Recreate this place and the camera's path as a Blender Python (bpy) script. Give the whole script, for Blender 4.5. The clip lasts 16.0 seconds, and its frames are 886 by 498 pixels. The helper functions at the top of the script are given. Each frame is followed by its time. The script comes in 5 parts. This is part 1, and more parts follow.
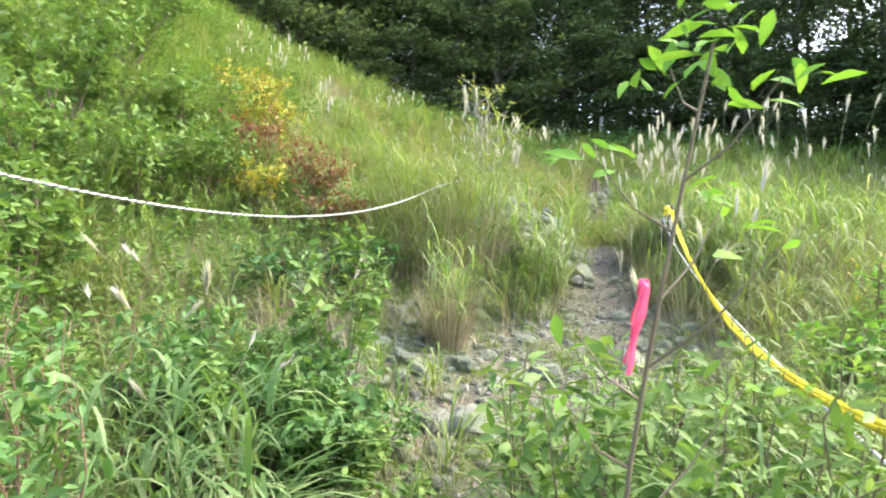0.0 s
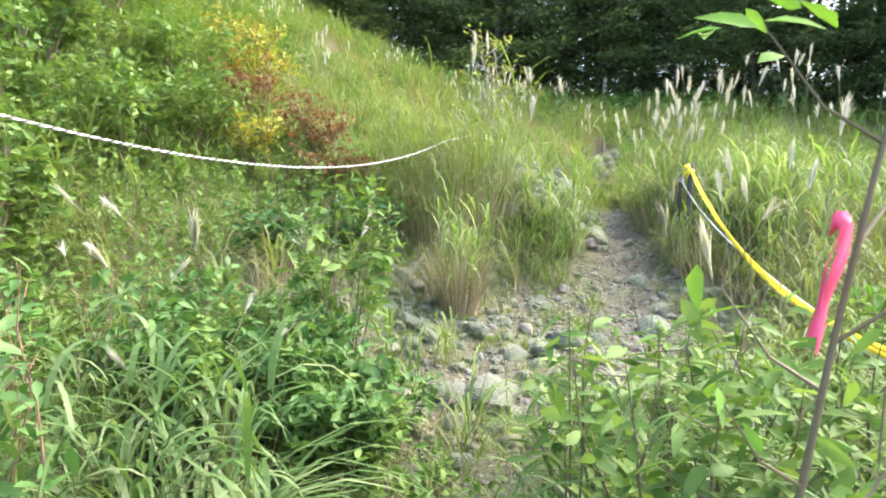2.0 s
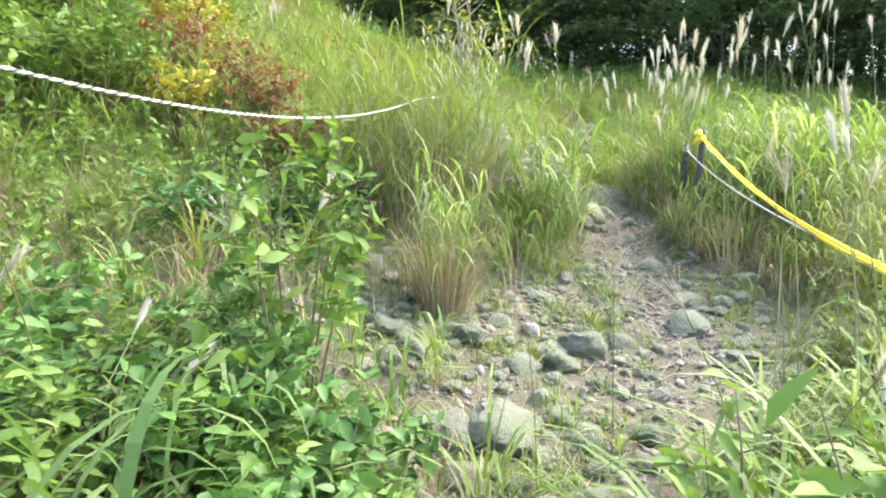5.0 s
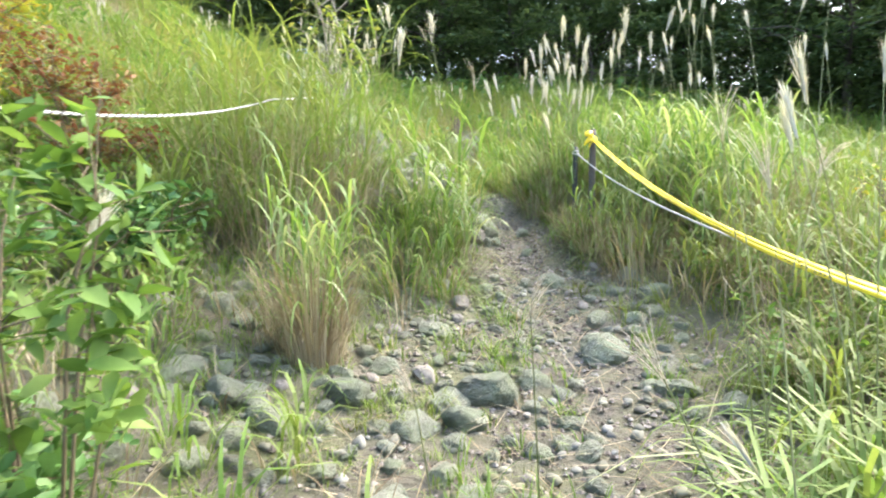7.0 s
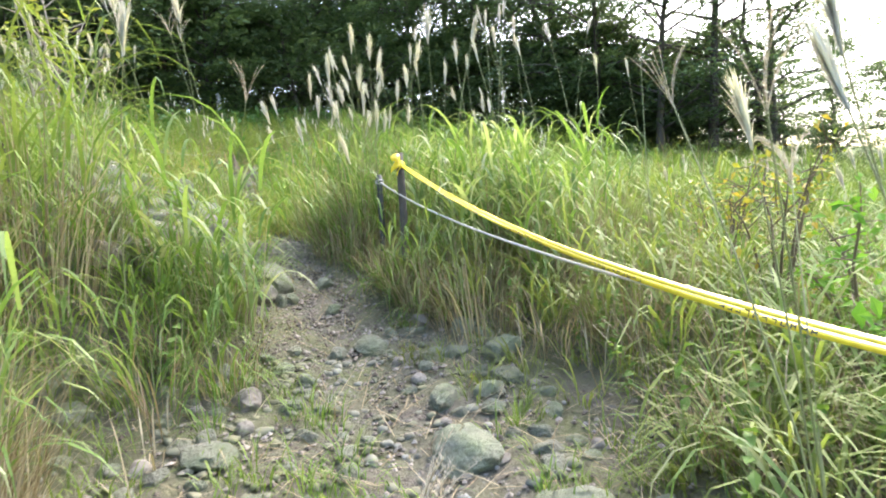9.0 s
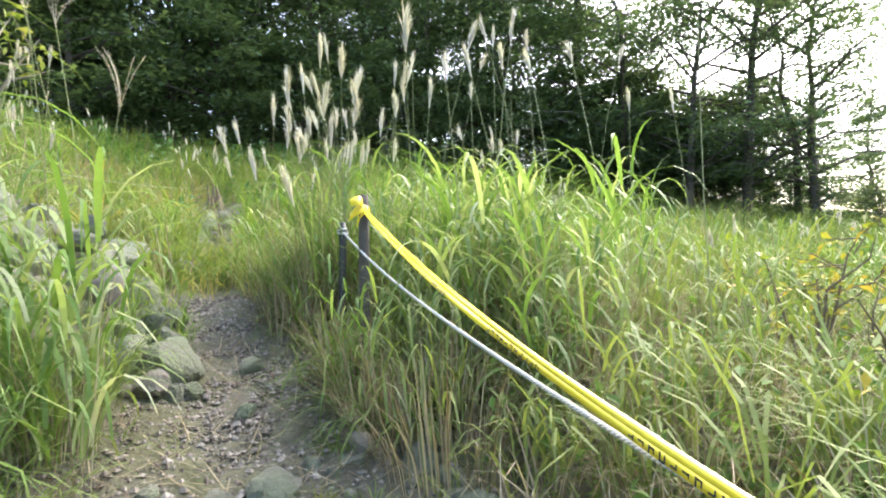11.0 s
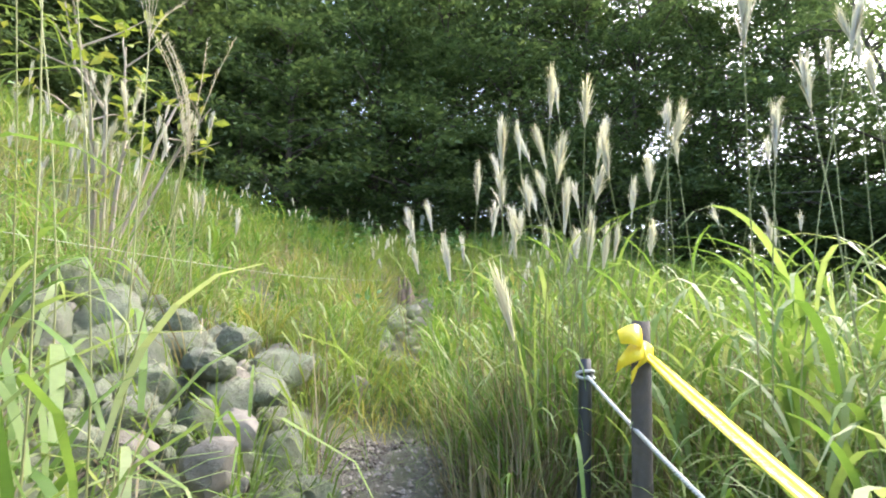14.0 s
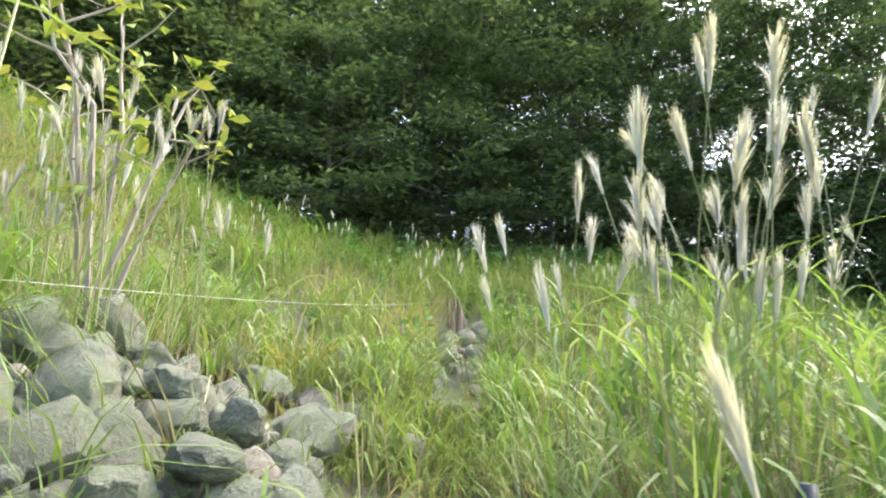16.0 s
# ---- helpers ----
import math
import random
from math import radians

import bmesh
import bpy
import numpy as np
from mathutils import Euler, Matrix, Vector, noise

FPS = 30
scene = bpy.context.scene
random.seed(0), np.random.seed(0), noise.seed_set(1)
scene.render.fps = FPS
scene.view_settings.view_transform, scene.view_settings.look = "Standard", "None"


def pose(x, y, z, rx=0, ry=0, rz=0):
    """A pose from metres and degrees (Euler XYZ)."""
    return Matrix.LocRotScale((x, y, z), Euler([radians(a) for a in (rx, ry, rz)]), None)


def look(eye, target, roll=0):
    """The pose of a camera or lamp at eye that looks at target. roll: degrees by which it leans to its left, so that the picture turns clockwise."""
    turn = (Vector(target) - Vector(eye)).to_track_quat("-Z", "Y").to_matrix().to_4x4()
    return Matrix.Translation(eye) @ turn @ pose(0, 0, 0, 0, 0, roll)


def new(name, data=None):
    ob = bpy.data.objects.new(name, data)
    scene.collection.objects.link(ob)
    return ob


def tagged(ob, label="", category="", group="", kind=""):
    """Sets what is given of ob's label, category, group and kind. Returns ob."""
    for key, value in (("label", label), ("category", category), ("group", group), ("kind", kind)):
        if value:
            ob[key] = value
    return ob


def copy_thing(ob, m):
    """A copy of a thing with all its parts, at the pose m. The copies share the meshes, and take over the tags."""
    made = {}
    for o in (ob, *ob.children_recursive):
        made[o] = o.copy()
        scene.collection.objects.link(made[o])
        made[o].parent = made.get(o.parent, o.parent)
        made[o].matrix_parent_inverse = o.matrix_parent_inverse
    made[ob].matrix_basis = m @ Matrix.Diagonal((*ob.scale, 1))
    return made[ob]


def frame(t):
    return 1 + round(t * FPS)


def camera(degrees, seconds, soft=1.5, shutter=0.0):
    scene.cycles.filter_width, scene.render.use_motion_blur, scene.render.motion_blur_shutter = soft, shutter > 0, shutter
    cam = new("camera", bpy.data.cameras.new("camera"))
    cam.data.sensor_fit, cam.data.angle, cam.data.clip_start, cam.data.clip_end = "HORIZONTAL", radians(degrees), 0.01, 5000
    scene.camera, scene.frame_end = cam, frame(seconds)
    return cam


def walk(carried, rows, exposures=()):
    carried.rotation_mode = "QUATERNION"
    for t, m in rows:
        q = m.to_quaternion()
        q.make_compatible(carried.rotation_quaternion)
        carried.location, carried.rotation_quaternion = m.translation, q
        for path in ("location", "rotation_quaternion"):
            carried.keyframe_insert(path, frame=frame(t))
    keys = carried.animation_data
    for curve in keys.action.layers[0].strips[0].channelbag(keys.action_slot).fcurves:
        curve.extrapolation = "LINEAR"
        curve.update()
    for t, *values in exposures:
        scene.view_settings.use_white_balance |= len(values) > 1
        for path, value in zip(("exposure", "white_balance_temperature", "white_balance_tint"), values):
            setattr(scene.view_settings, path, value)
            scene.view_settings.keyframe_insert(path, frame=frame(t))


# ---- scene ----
cam = camera(72.8, 16.0, soft=1.9, shutter=0.2)
# seconds, eye, point looked at, lean
ROWS = [
    (0, (0.114, 0.12, 1.451), (0.078, 2.12, 1.464), 0.1),
    (0.5, (-0.052, 0.209, 1.43), (-0.157, 2.206, 1.45), 2.7),
    (1, (-0.088, 0.227, 1.424), (-0.166, 2.225, 1.415), 4.6),
    (1.5, (-0.071, 0.332, 1.406), (-0.109, 2.331, 1.338), 4.7),
    (2, (-0.04, 0.545, 1.382), (-0.056, 2.543, 1.282), 0.4),
    (2.5, (-0.18, 0.821, 1.346), (-0.207, 2.815, 1.196), -0.2),
    (3, (-0.356, 1.181, 1.346), (-0.423, 3.179, 1.262), 2.0),
    (3.5, (-0.381, 1.319, 1.252), (-0.3, 3.311, 1.087), 2.4),
    (6, (-0.119, 2.095, 1.343), (0.01, 4.088, 1.236), -0.6),
    (6.5, (-0.112, 2.305, 1.353), (0.086, 4.293, 1.271), -1.2),
    (7, (-0.03, 2.513, 1.31), (0.462, 4.447, 1.198), -2.8),
    (7.5, (0.086, 2.749, 1.333), (0.761, 4.63, 1.262), -6.3),
    (8, (0.163, 2.956, 1.317), (1.011, 4.767, 1.263), -8.3),
    (8.5, (0.189, 3.3, 1.335), (1.303, 4.96, 1.254), -7.7),
    (10.8, (1.265, 4.494, 1.507), (2.325, 6.188, 1.595), -4.1),
    (11, (1.306, 4.557, 1.517), (2.391, 6.233, 1.624), -3.9),
    (11.5, (1.439, 4.831, 1.569), (2.513, 6.51, 1.737), -2.6),
    (12, (1.476, 5.109, 1.668), (2.382, 6.872, 1.929), -2.8),
    (12.5, (1.58, 5.392, 1.718), (2.396, 7.191, 2.031), -2.2),
    (13, (1.688, 5.595, 1.776), (2.361, 7.439, 2.156), -0.9),
    (13.5, (1.751, 5.812, 1.797), (2.331, 7.681, 2.212), -0.5),
    (14, (1.76, 6.144, 1.899), (2.275, 8.031, 2.315), 0.0),
    (14.5, (1.772, 6.298, 1.974), (2.324, 8.18, 2.366), -0.1),
    (15, (1.837, 6.543, 2.045), (2.412, 8.418, 2.44), 0.8),
    (15.5, (1.881, 6.771, 2.185), (2.378, 8.66, 2.618), 0.7),
    (16, (1.791, 7.062, 2.192), (2.178, 8.972, 2.641), 0.7),
]
walk(cam, [(t, look(eye, target, lean)) for t, eye, target, lean in ROWS],
     [(0, 2.95), (3.5, 3.02), (6.0, 3.08), (8.5, 2.92), (11.0, 2.84), (12.5, 2.88), (15.0, 2.86), (15.5, 2.72), (16.0, 2.88)])

# ---- light ----
SUN_AZ, SUN_EL = 72.0, 48.0          # degrees clockwise from straight ahead, degrees above the horizon
world = bpy.data.worlds.new("sky")
scene.world = world
world.use_nodes = True
wn = world.node_tree
sky = wn.nodes.new("ShaderNodeTexSky")
sky.sky_type, sky.sun_disc = "NISHITA", False
sky.sun_elevation, sky.sun_rotation = radians(SUN_EL), radians(SUN_AZ)
sky.air_density, sky.dust_density, sky.ozone_density = 1.0, 4.0, 1.0
wn.links.new(sky.outputs[0], wn.nodes["Background"].inputs[0])
wn.nodes["Background"].inputs[1].default_value = 0.15
sun_data = bpy.data.lights.new("sun", "SUN")
sun_data.energy, sun_data.angle, sun_data.color = 0.85, radians(40), (1.0, 0.95, 0.86)
sun = new("sun", sun_data)
sun.matrix_world = look((0, 0, 0), (-math.sin(radians(SUN_AZ)) * math.cos(radians(SUN_EL)),
                                    -math.cos(radians(SUN_AZ)) * math.cos(radians(SUN_EL)), -math.sin(radians(SUN_EL))))

# ---- materials ----
def ramp(nt, source, colours):
    r = nt.nodes.new("ShaderNodeValToRGB")
    while len(r.color_ramp.elements) < len(colours):
        r.color_ramp.elements.new(0.5)
    for k, c in enumerate(colours):
        r.color_ramp.elements[k].position = k / (len(colours) - 1)
        r.color_ramp.elements[k].color = (*c, 1)
    nt.links.new(source, r.inputs[0])
    return r.outputs[0]


def noise_node(nt, scale, detail=4.0, rough=0.6):
    co = nt.nodes.new("ShaderNodeNewGeometry")
    n = nt.nodes.new("ShaderNodeTexNoise")
    n.inputs["Scale"].default_value, n.inputs["Detail"].default_value, n.inputs["Roughness"].default_value = scale, detail, rough
    nt.links.new(co.outputs["Position"], n.inputs["Vector"])
    return n.outputs[0]


def mix_col(nt, fac, a, b, blend="MIX"):
    m = nt.nodes.new("ShaderNodeMix")
    m.data_type, m.blend_type = "RGBA", blend
    for k, v in ((0, fac), (6, a), (7, b)):
        if isinstance(v, (int, float)):
            m.inputs[k].default_value = v
        elif isinstance(v, tuple):
            m.inputs[k].default_value = (*v, 1)
        else:
            nt.links.new(v, m.inputs[k])
    return m.outputs[2]


def material(name):
    m = bpy.data.materials.new(name)
    m.use_nodes = True
    return m, m.node_tree, m.node_tree.nodes["Principled BSDF"]


def leaf_material(name, colours, patch=None, rough=0.5, through_light=0.4, patch_scale=0.7, gloss=0.25):
    """Thin green growth: colour varies leaf by leaf and in patches, and light comes through."""
    m, nt, b = material(name)
    geo = nt.nodes.new("ShaderNodeNewGeometry")
    col = ramp(nt, geo.outputs["Random Per Island"], colours)
    if patch:
        col = mix_col(nt, ramp(nt, noise_node(nt, patch_scale, 2.0), [(0, 0, 0), (0, 0, 0), (1, 1, 1), (1, 1, 1)]), col, patch)
    col = mix_col(nt, 0.35, col, ramp(nt, noise_node(nt, 60.0, 2.0), [(0.35, 0.35, 0.35), (1, 1, 1)]), "MULTIPLY")
    nt.links.new(col, b.inputs["Base Color"])
    b.inputs["Roughness"].default_value = rough
    b.inputs["Specular IOR Level"].default_value = gloss
    t = nt.nodes.new("ShaderNodeBsdfTranslucent")
    nt.links.new(mix_col(nt, 1.0, col, (1.0, 1.0, 0.55), "MULTIPLY"), t.inputs[0])
    mx = nt.nodes.new("ShaderNodeMixShader")
    mx.inputs[0].default_value = through_light
    nt.links.new(b.outputs[0], mx.inputs[1])
    nt.links.new(t.outputs[0], mx.inputs[2])
    nt.links.new(mx.outputs[0], nt.nodes["Material Output"].inputs[0])
    return m


def solid_material(name, colours, scale=8.0, rough=0.8, bump=0.3, fine=90.0, second=None, second_scale=2.0, metal=0.0, by_object=False, depth=0.02):
    m, nt, b = material(name)
    col = ramp(nt, noise_node(nt, scale, 6.0, 0.65), colours)
    if second:
        col = mix_col(nt, ramp(nt, noise_node(nt, second_scale, 5.0, 0.7), [(0, 0, 0), (0, 0, 0), (1, 1, 1), (1, 1, 1)]), col, second)
    col = mix_col(nt, 0.4, col, ramp(nt, noise_node(nt, fine, 3.0), [(0.3, 0.3, 0.3), (1, 1, 1)]), "MULTIPLY")
    nt.links.new(col, b.inputs["Base Color"])
    b.inputs["Roughness"].default_value, b.inputs["Metallic"].default_value = rough, metal
    if by_object:
        oi = nt.nodes.new("ShaderNodeObjectInfo")
        col = mix_col(nt, 1.0, col, ramp(nt, oi.outputs["Random"], [(0.82, 0.82, 0.79), (1.0, 0.99, 0.95), (1.14, 1.14, 1.08)]), "MULTIPLY")
        nt.links.new(col, b.inputs["Base Color"])
    if bump:
        bp = nt.nodes.new("ShaderNodeBump")
        bp.inputs["Strength"].default_value, bp.inputs["Distance"].default_value = bump, depth
        nt.links.new(noise_node(nt, fine * 0.4, 8.0, 0.7), bp.inputs["Height"])
        nt.links.new(bp.outputs[0], b.inputs["Normal"])
    return m


M_GRASS = leaf_material("meadow_grass", [(0.065, 0.145, 0.022), (0.115, 0.235, 0.038), (0.18, 0.295, 0.065), (0.245, 0.32, 0.10)], (0.205, 0.25, 0.078), 0.55, 0.45, 0.5, 0.25)
M_BROAD = leaf_material("silver_grass_blade", [(0.10, 0.185, 0.043), (0.165, 0.265, 0.068), (0.26, 0.345, 0.125), (0.42, 0.455, 0.28)], None, 0.5, 0.5, gloss=0.3)
# Darker copy of the silver grass blade: foreground shade is put into its colour
M_BROAD_SHADE = leaf_material("shaded_grass_blade", [(0.065, 0.132, 0.034), (0.105, 0.19, 0.052), (0.17, 0.255, 0.09), (0.275, 0.34, 0.17)], None, 0.5, 0.45, gloss=0.3)
M_DRY = leaf_material("dry_grass", [(0.17, 0.125, 0.078), (0.31, 0.25, 0.16), (0.45, 0.395, 0.275)], None, 0.7, 0.25)
M_STRAW = leaf_material("straw_grass", [(0.24, 0.28, 0.06), (0.34, 0.33, 0.10), (0.42, 0.36, 0.15)], None, 0.6, 0.4)
M_PLUME = leaf_material("plume", [(0.54, 0.50, 0.46), (0.65, 0.62, 0.585), (0.77, 0.755, 0.73)], None, 0.8, 0.4)
M_RACEME = leaf_material("open_plume", [(0.42, 0.35, 0.29), (0.54, 0.47, 0.40), (0.66, 0.61, 0.55)], None, 0.8, 0.3)
M_LEAF = leaf_material("herb_leaf", [(0.06, 0.14, 0.033), (0.095, 0.20, 0.05), (0.15, 0.265, 0.075)], None, 0.45, 0.35)
M_WEED = leaf_material("weed_leaf", [(0.092, 0.175, 0.038), (0.14, 0.235, 0.053), (0.205, 0.30, 0.088)], None, 0.55, 0.4, gloss=0.2)
M_LIME = leaf_material("sapling_leaf", [(0.12, 0.27, 0.04), (0.19, 0.35, 0.06)], None, 0.65, 0.4, gloss=0.1)
M_DARKLEAF = leaf_material("bramble_leaf", [(0.04, 0.11, 0.03), (0.07, 0.16, 0.04), (0.12, 0.22, 0.06)], None, 0.4, 0.25)
M_YELLOW = leaf_material("yellow_leaf", [(0.22, 0.30, 0.05), (0.38, 0.38, 0.06), (0.42, 0.30, 0.06)], None, 0.5, 0.35)
M_RUST = leaf_material("rust_leaf", [(0.16, 0.06, 0.03), (0.26, 0.11, 0.05), (0.20, 0.16, 0.05)], None, 0.55, 0.3)
M_TREE = leaf_material("tree_leaf", [(0.075, 0.118, 0.058), (0.118, 0.178, 0.084), (0.17, 0.228, 0.11)], None, 0.6, 0.5)
M_BARK = solid_material("bark", [(0.05, 0.042, 0.035), (0.12, 0.10, 0.085)], 12.0, 0.9, 0.6)
M_STEM = solid_material("stem", [(0.10, 0.07, 0.04), (0.17, 0.13, 0.07)], 20.0, 0.7, 0.0)
M_GREENSTEM = solid_material("green_stem", [(0.13, 0.17, 0.05), (0.24, 0.22, 0.09)], 20.0, 0.6, 0.0)
M_STONE = solid_material("volcanic_stone", [(0.10, 0.097, 0.08), (0.225, 0.224, 0.19), (0.43, 0.43, 0.375)], 26.0, 0.95, 1.0, 130.0, (0.20, 0.24, 0.15), 6.0, by_object=True, depth=0.045)
M_REDSTONE = solid_material("reddish_stone", [(0.16, 0.143, 0.127), (0.29, 0.262, 0.235)], 9.0, 0.95, 0.9, 70.0, by_object=True)
M_SOIL = solid_material("soil", [(0.07, 0.058, 0.047), (0.148, 0.128, 0.107), (0.255, 0.23, 0.197)], 12.0, 0.95, 1.0, 60.0, (0.13, 0.14, 0.06), 1.9, depth=0.05)
M_GRAVEL = leaf_material("gravel", [(0.095, 0.079, 0.065), (0.155, 0.133, 0.112), (0.23, 0.204, 0.173), (0.32, 0.29, 0.255)], None, 0.95, 0.02)
M_TURF = solid_material("turf", [(0.07, 0.075, 0.03), (0.10, 0.14, 0.035), (0.17, 0.21, 0.06)], 6.0, 0.95, 1.0, 70.0, (0.16, 0.17, 0.07), 0.5, depth=0.06)
M_RUBBLE = leaf_material("rubble", [(0.11, 0.105, 0.09), (0.19, 0.185, 0.165), (0.29, 0.29, 0.265)], (0.17, 0.17, 0.09), 0.95, 0.02, 1.5)
M_STAKE = solid_material("stake_wood", [(0.045, 0.04, 0.035), (0.12, 0.10, 0.085)], 15.0, 0.85, 0.5)
M_BLACK = solid_material("black_post", [(0.012, 0.014, 0.016), (0.03, 0.033, 0.035)], 15.0, 0.5, 0.1)
M_TAPE = solid_material("yellow_tape", [(0.80, 0.42, 0.012), (0.86, 0.66, 0.05), (0.87, 0.72, 0.08)], 3.0, 0.2, 0.0)
M_INK = solid_material("black_ink", [(0.02, 0.02, 0.02), (0.03, 0.03, 0.03)], 5.0, 0.5, 0.0)
M_ROPE = solid_material("white_rope", [(0.42, 0.42, 0.39), (0.60, 0.595, 0.57)], 40.0, 0.8, 0.0)
M_ROPEDARK = solid_material("dark_strand", [(0.06, 0.06, 0.06), (0.12, 0.12, 0.11)], 40.0, 0.8, 0.0)
M_PINK = solid_material("pink_ribbon", [(0.80, 0.05, 0.14), (0.88, 0.09, 0.20)], 9.0, 0.4, 0.0)
M_MOSS = leaf_material("moss", [(0.12, 0.15, 0.02), (0.20, 0.22, 0.03)], None, 0.9, 0.1)

# ---- mesh helpers ----
rng = np.random.default_rng(7)


def mesh_of(name, verts, faces, mats, smooth=False, face_mat=None):
    """A mesh from an (n, 3) array and an (m, 4) or (m, 3) array of corners."""
    verts, faces = np.asarray(verts, np.float32), np.asarray(faces, np.int32)
    me = bpy.data.meshes.new(name)
    k = faces.shape[1]
    me.vertices.add(len(verts))
    me.vertices.foreach_set("co", verts.ravel())
    me.loops.add(faces.size)
    me.loops.foreach_set("vertex_index", faces.ravel())
    me.polygons.add(len(faces))
    me.polygons.foreach_set("loop_start", np.arange(0, faces.size, k, dtype=np.int32))
    for m in (mats if isinstance(mats, (list, tuple)) else [mats]):
        me.materials.append(m)
    if face_mat is not None:
        me.polygons.foreach_set("material_index", np.asarray(face_mat, np.int32))
    me.polygons.foreach_set("use_smooth", np.full(len(faces), smooth))
    me.update(calc_edges=True)
    me.validate()
    return me


def piece(name, me, parent=None, label="", m=None):
    ob = new(name, me)
    if parent is not None:
        ob.parent = parent
    if m is not None:
        ob.matrix_basis = m
    if label:
        ob["label"] = label
    return ob


def holder(name, m=None):
    ob = new(name)
    ob.empty_display_size = 0.1
    if m is not None:
        ob.matrix_basis = m
    return ob


def blades(roots, az, length, width, droop, lean, segs=4, fold=0.0):
    """Arching strips: each starts upright (lean degrees off), and bends over by droop degrees towards az."""
    n = len(roots)
    t = np.linspace(0, 1, segs + 1)
    half = (t[:-1] + t[1:]) / 2
    ang = np.radians(lean)[:, None] + np.radians(droop)[:, None] * half[None, :] ** 1.3
    step = length[:, None] / segs
    out = np.concatenate([np.zeros((n, 1)), np.cumsum(np.sin(ang) * step, 1)], 1)
    up = np.concatenate([np.zeros((n, 1)), np.cumsum(np.cos(ang) * step, 1)], 1)
    dx, dy = np.sin(az), np.cos(az)
    mid = np.stack([roots[:, 0:1] + out * dx[:, None], roots[:, 1:2] + out * dy[:, None], roots[:, 2:3] + up], 2)
    w = width[:, None] * (np.minimum(1.0, 0.55 + 1.5 * t) * np.maximum(0.06, 1 - t ** 2.2))[None, :] * 0.5
    side = np.stack([dy, -dx, np.zeros(n)], 1)[:, None, :] * w[:, :, None]
    v = np.stack([mid - side, mid + side], 2).reshape(n, -1, 3)
    base = np.arange(n)[:, None, None] * (2 * (segs + 1)) + np.arange(segs)[None, :, None] * 2
    f = base + np.array([0, 1, 3, 2])[None, None, :]
    return v.reshape(-1, 3), f.reshape(-1, 4)


def join(parts):
    vs, fs, n = [], [], 0
    for v, f in parts:
        vs.append(v)
        fs.append(f + n)
        n += len(v)
    return np.concatenate(vs), np.concatenate(fs)


def tube(points, radii, sides=6):
    p = np.asarray(points, float)
    r = np.broadcast_to(np.asarray(radii, float), len(p))
    d = np.gradient(p, axis=0)
    d /= np.linalg.norm(d, axis=1)[:, None] + 1e-9
    ref = np.where(np.abs(d[:, 2:3]) > 0.9, [[1.0, 0, 0]], [[0, 0, 1.0]])
    a = np.cross(d, ref)
    a /= np.linalg.norm(a, axis=1)[:, None] + 1e-9
    b = np.cross(d, a)
    th = np.linspace(0, 2 * np.pi, sides, endpoint=False)
    v = p[:, None, :] + r[:, None, None] * (np.cos(th)[None, :, None] * a[:, None, :] + np.sin(th)[None, :, None] * b[:, None, :])
    i, j = np.meshgrid(np.arange(len(p) - 1), np.arange(sides), indexing="ij")
    f = np.stack([i * sides + j, i * sides + (j + 1) % sides, (i + 1) * sides + (j + 1) % sides, (i + 1) * sides + j], -1).reshape(-1, 4)
    return v.reshape(-1, 3), f


def leaves(centres, size, stretch=1.9, r=None, fine=False):
    """Pointed leaves folded along the midrib and bowed to the tip, at random turns."""
    r = r or rng
    n = len(centres)
    d = r.normal(size=(n, 3)) * [1, 1, 0.55]
    d /= np.linalg.norm(d, axis=1)[:, None]
    u = r.normal(size=(n, 3)) * 0.5 + [0, 0, 1.0]
    s = np.cross(d, u)
    s /= np.linalg.norm(s, axis=1)[:, None] + 1e-9
    nn = np.cross(s, d)
    sz = (size * r.uniform(0.6, 1.3, n))[:, None]
    q = np.array([0.0, 0.3, 0.65, 1.0]) if fine else np.array([0.0, 0.42, 1.0])
    wide = np.array([0.06, 0.95, 0.75, 0.03]) if fine else np.array([0.08, 1.0, 0.04])
    rows = []
    for a, w in zip(q, wide):
        mid = centres + d * sz * stretch * (a - 0.5) - nn * sz * stretch * 0.18 * a * a
        edge_ = s * sz * 0.5 * w
        lift = nn * sz * 0.16 * w
        rows.append(np.stack([mid - edge_ + lift, mid, mid + edge_ + lift], 1))
    v = np.stack(rows, 1).reshape(-1, 3)
    m = len(q) * 3
    k = np.arange(n)[:, None] * m
    f = np.concatenate([k + np.array([o, o + 1, o + 4, o + 3]) for row in range(len(q) - 1) for o in (row * 3, row * 3 + 1)])
    return v, f


# ---- ground ----
PATH_Y = [-60, 0, 1.3, 2.1, 3.3, 4.5, 5.5, 7.3, 8.0, 9.2, 11.0, 12.5, 13.6, 15, 18, 24, 60]
PATH_X = [0, 0, -0.5, -0.35, 0.1, 0.9, 1.3, 1.9, 2.15, 2.35, 2.6, 2.95, 3.3, 3.8, 4.6, 6, 10]
RISE_Y = [-60, 0, 3.0, 4.2, 5.5, 7.3, 9.2, 12.5, 15, 18, 22, 30, 45, 400]
RISE_Z = [-2, 0, -0.08, 0.04, 0.32, 0.72, 1.32, 1.98, 2.80, 3.8, 5.1, 7.0, 7.6, 4.0]


def path_x(y):
    return sum(np.interp(y + d, PATH_Y, PATH_X) for d in (-0.6, -0.2, 0.2, 0.6)) / 4


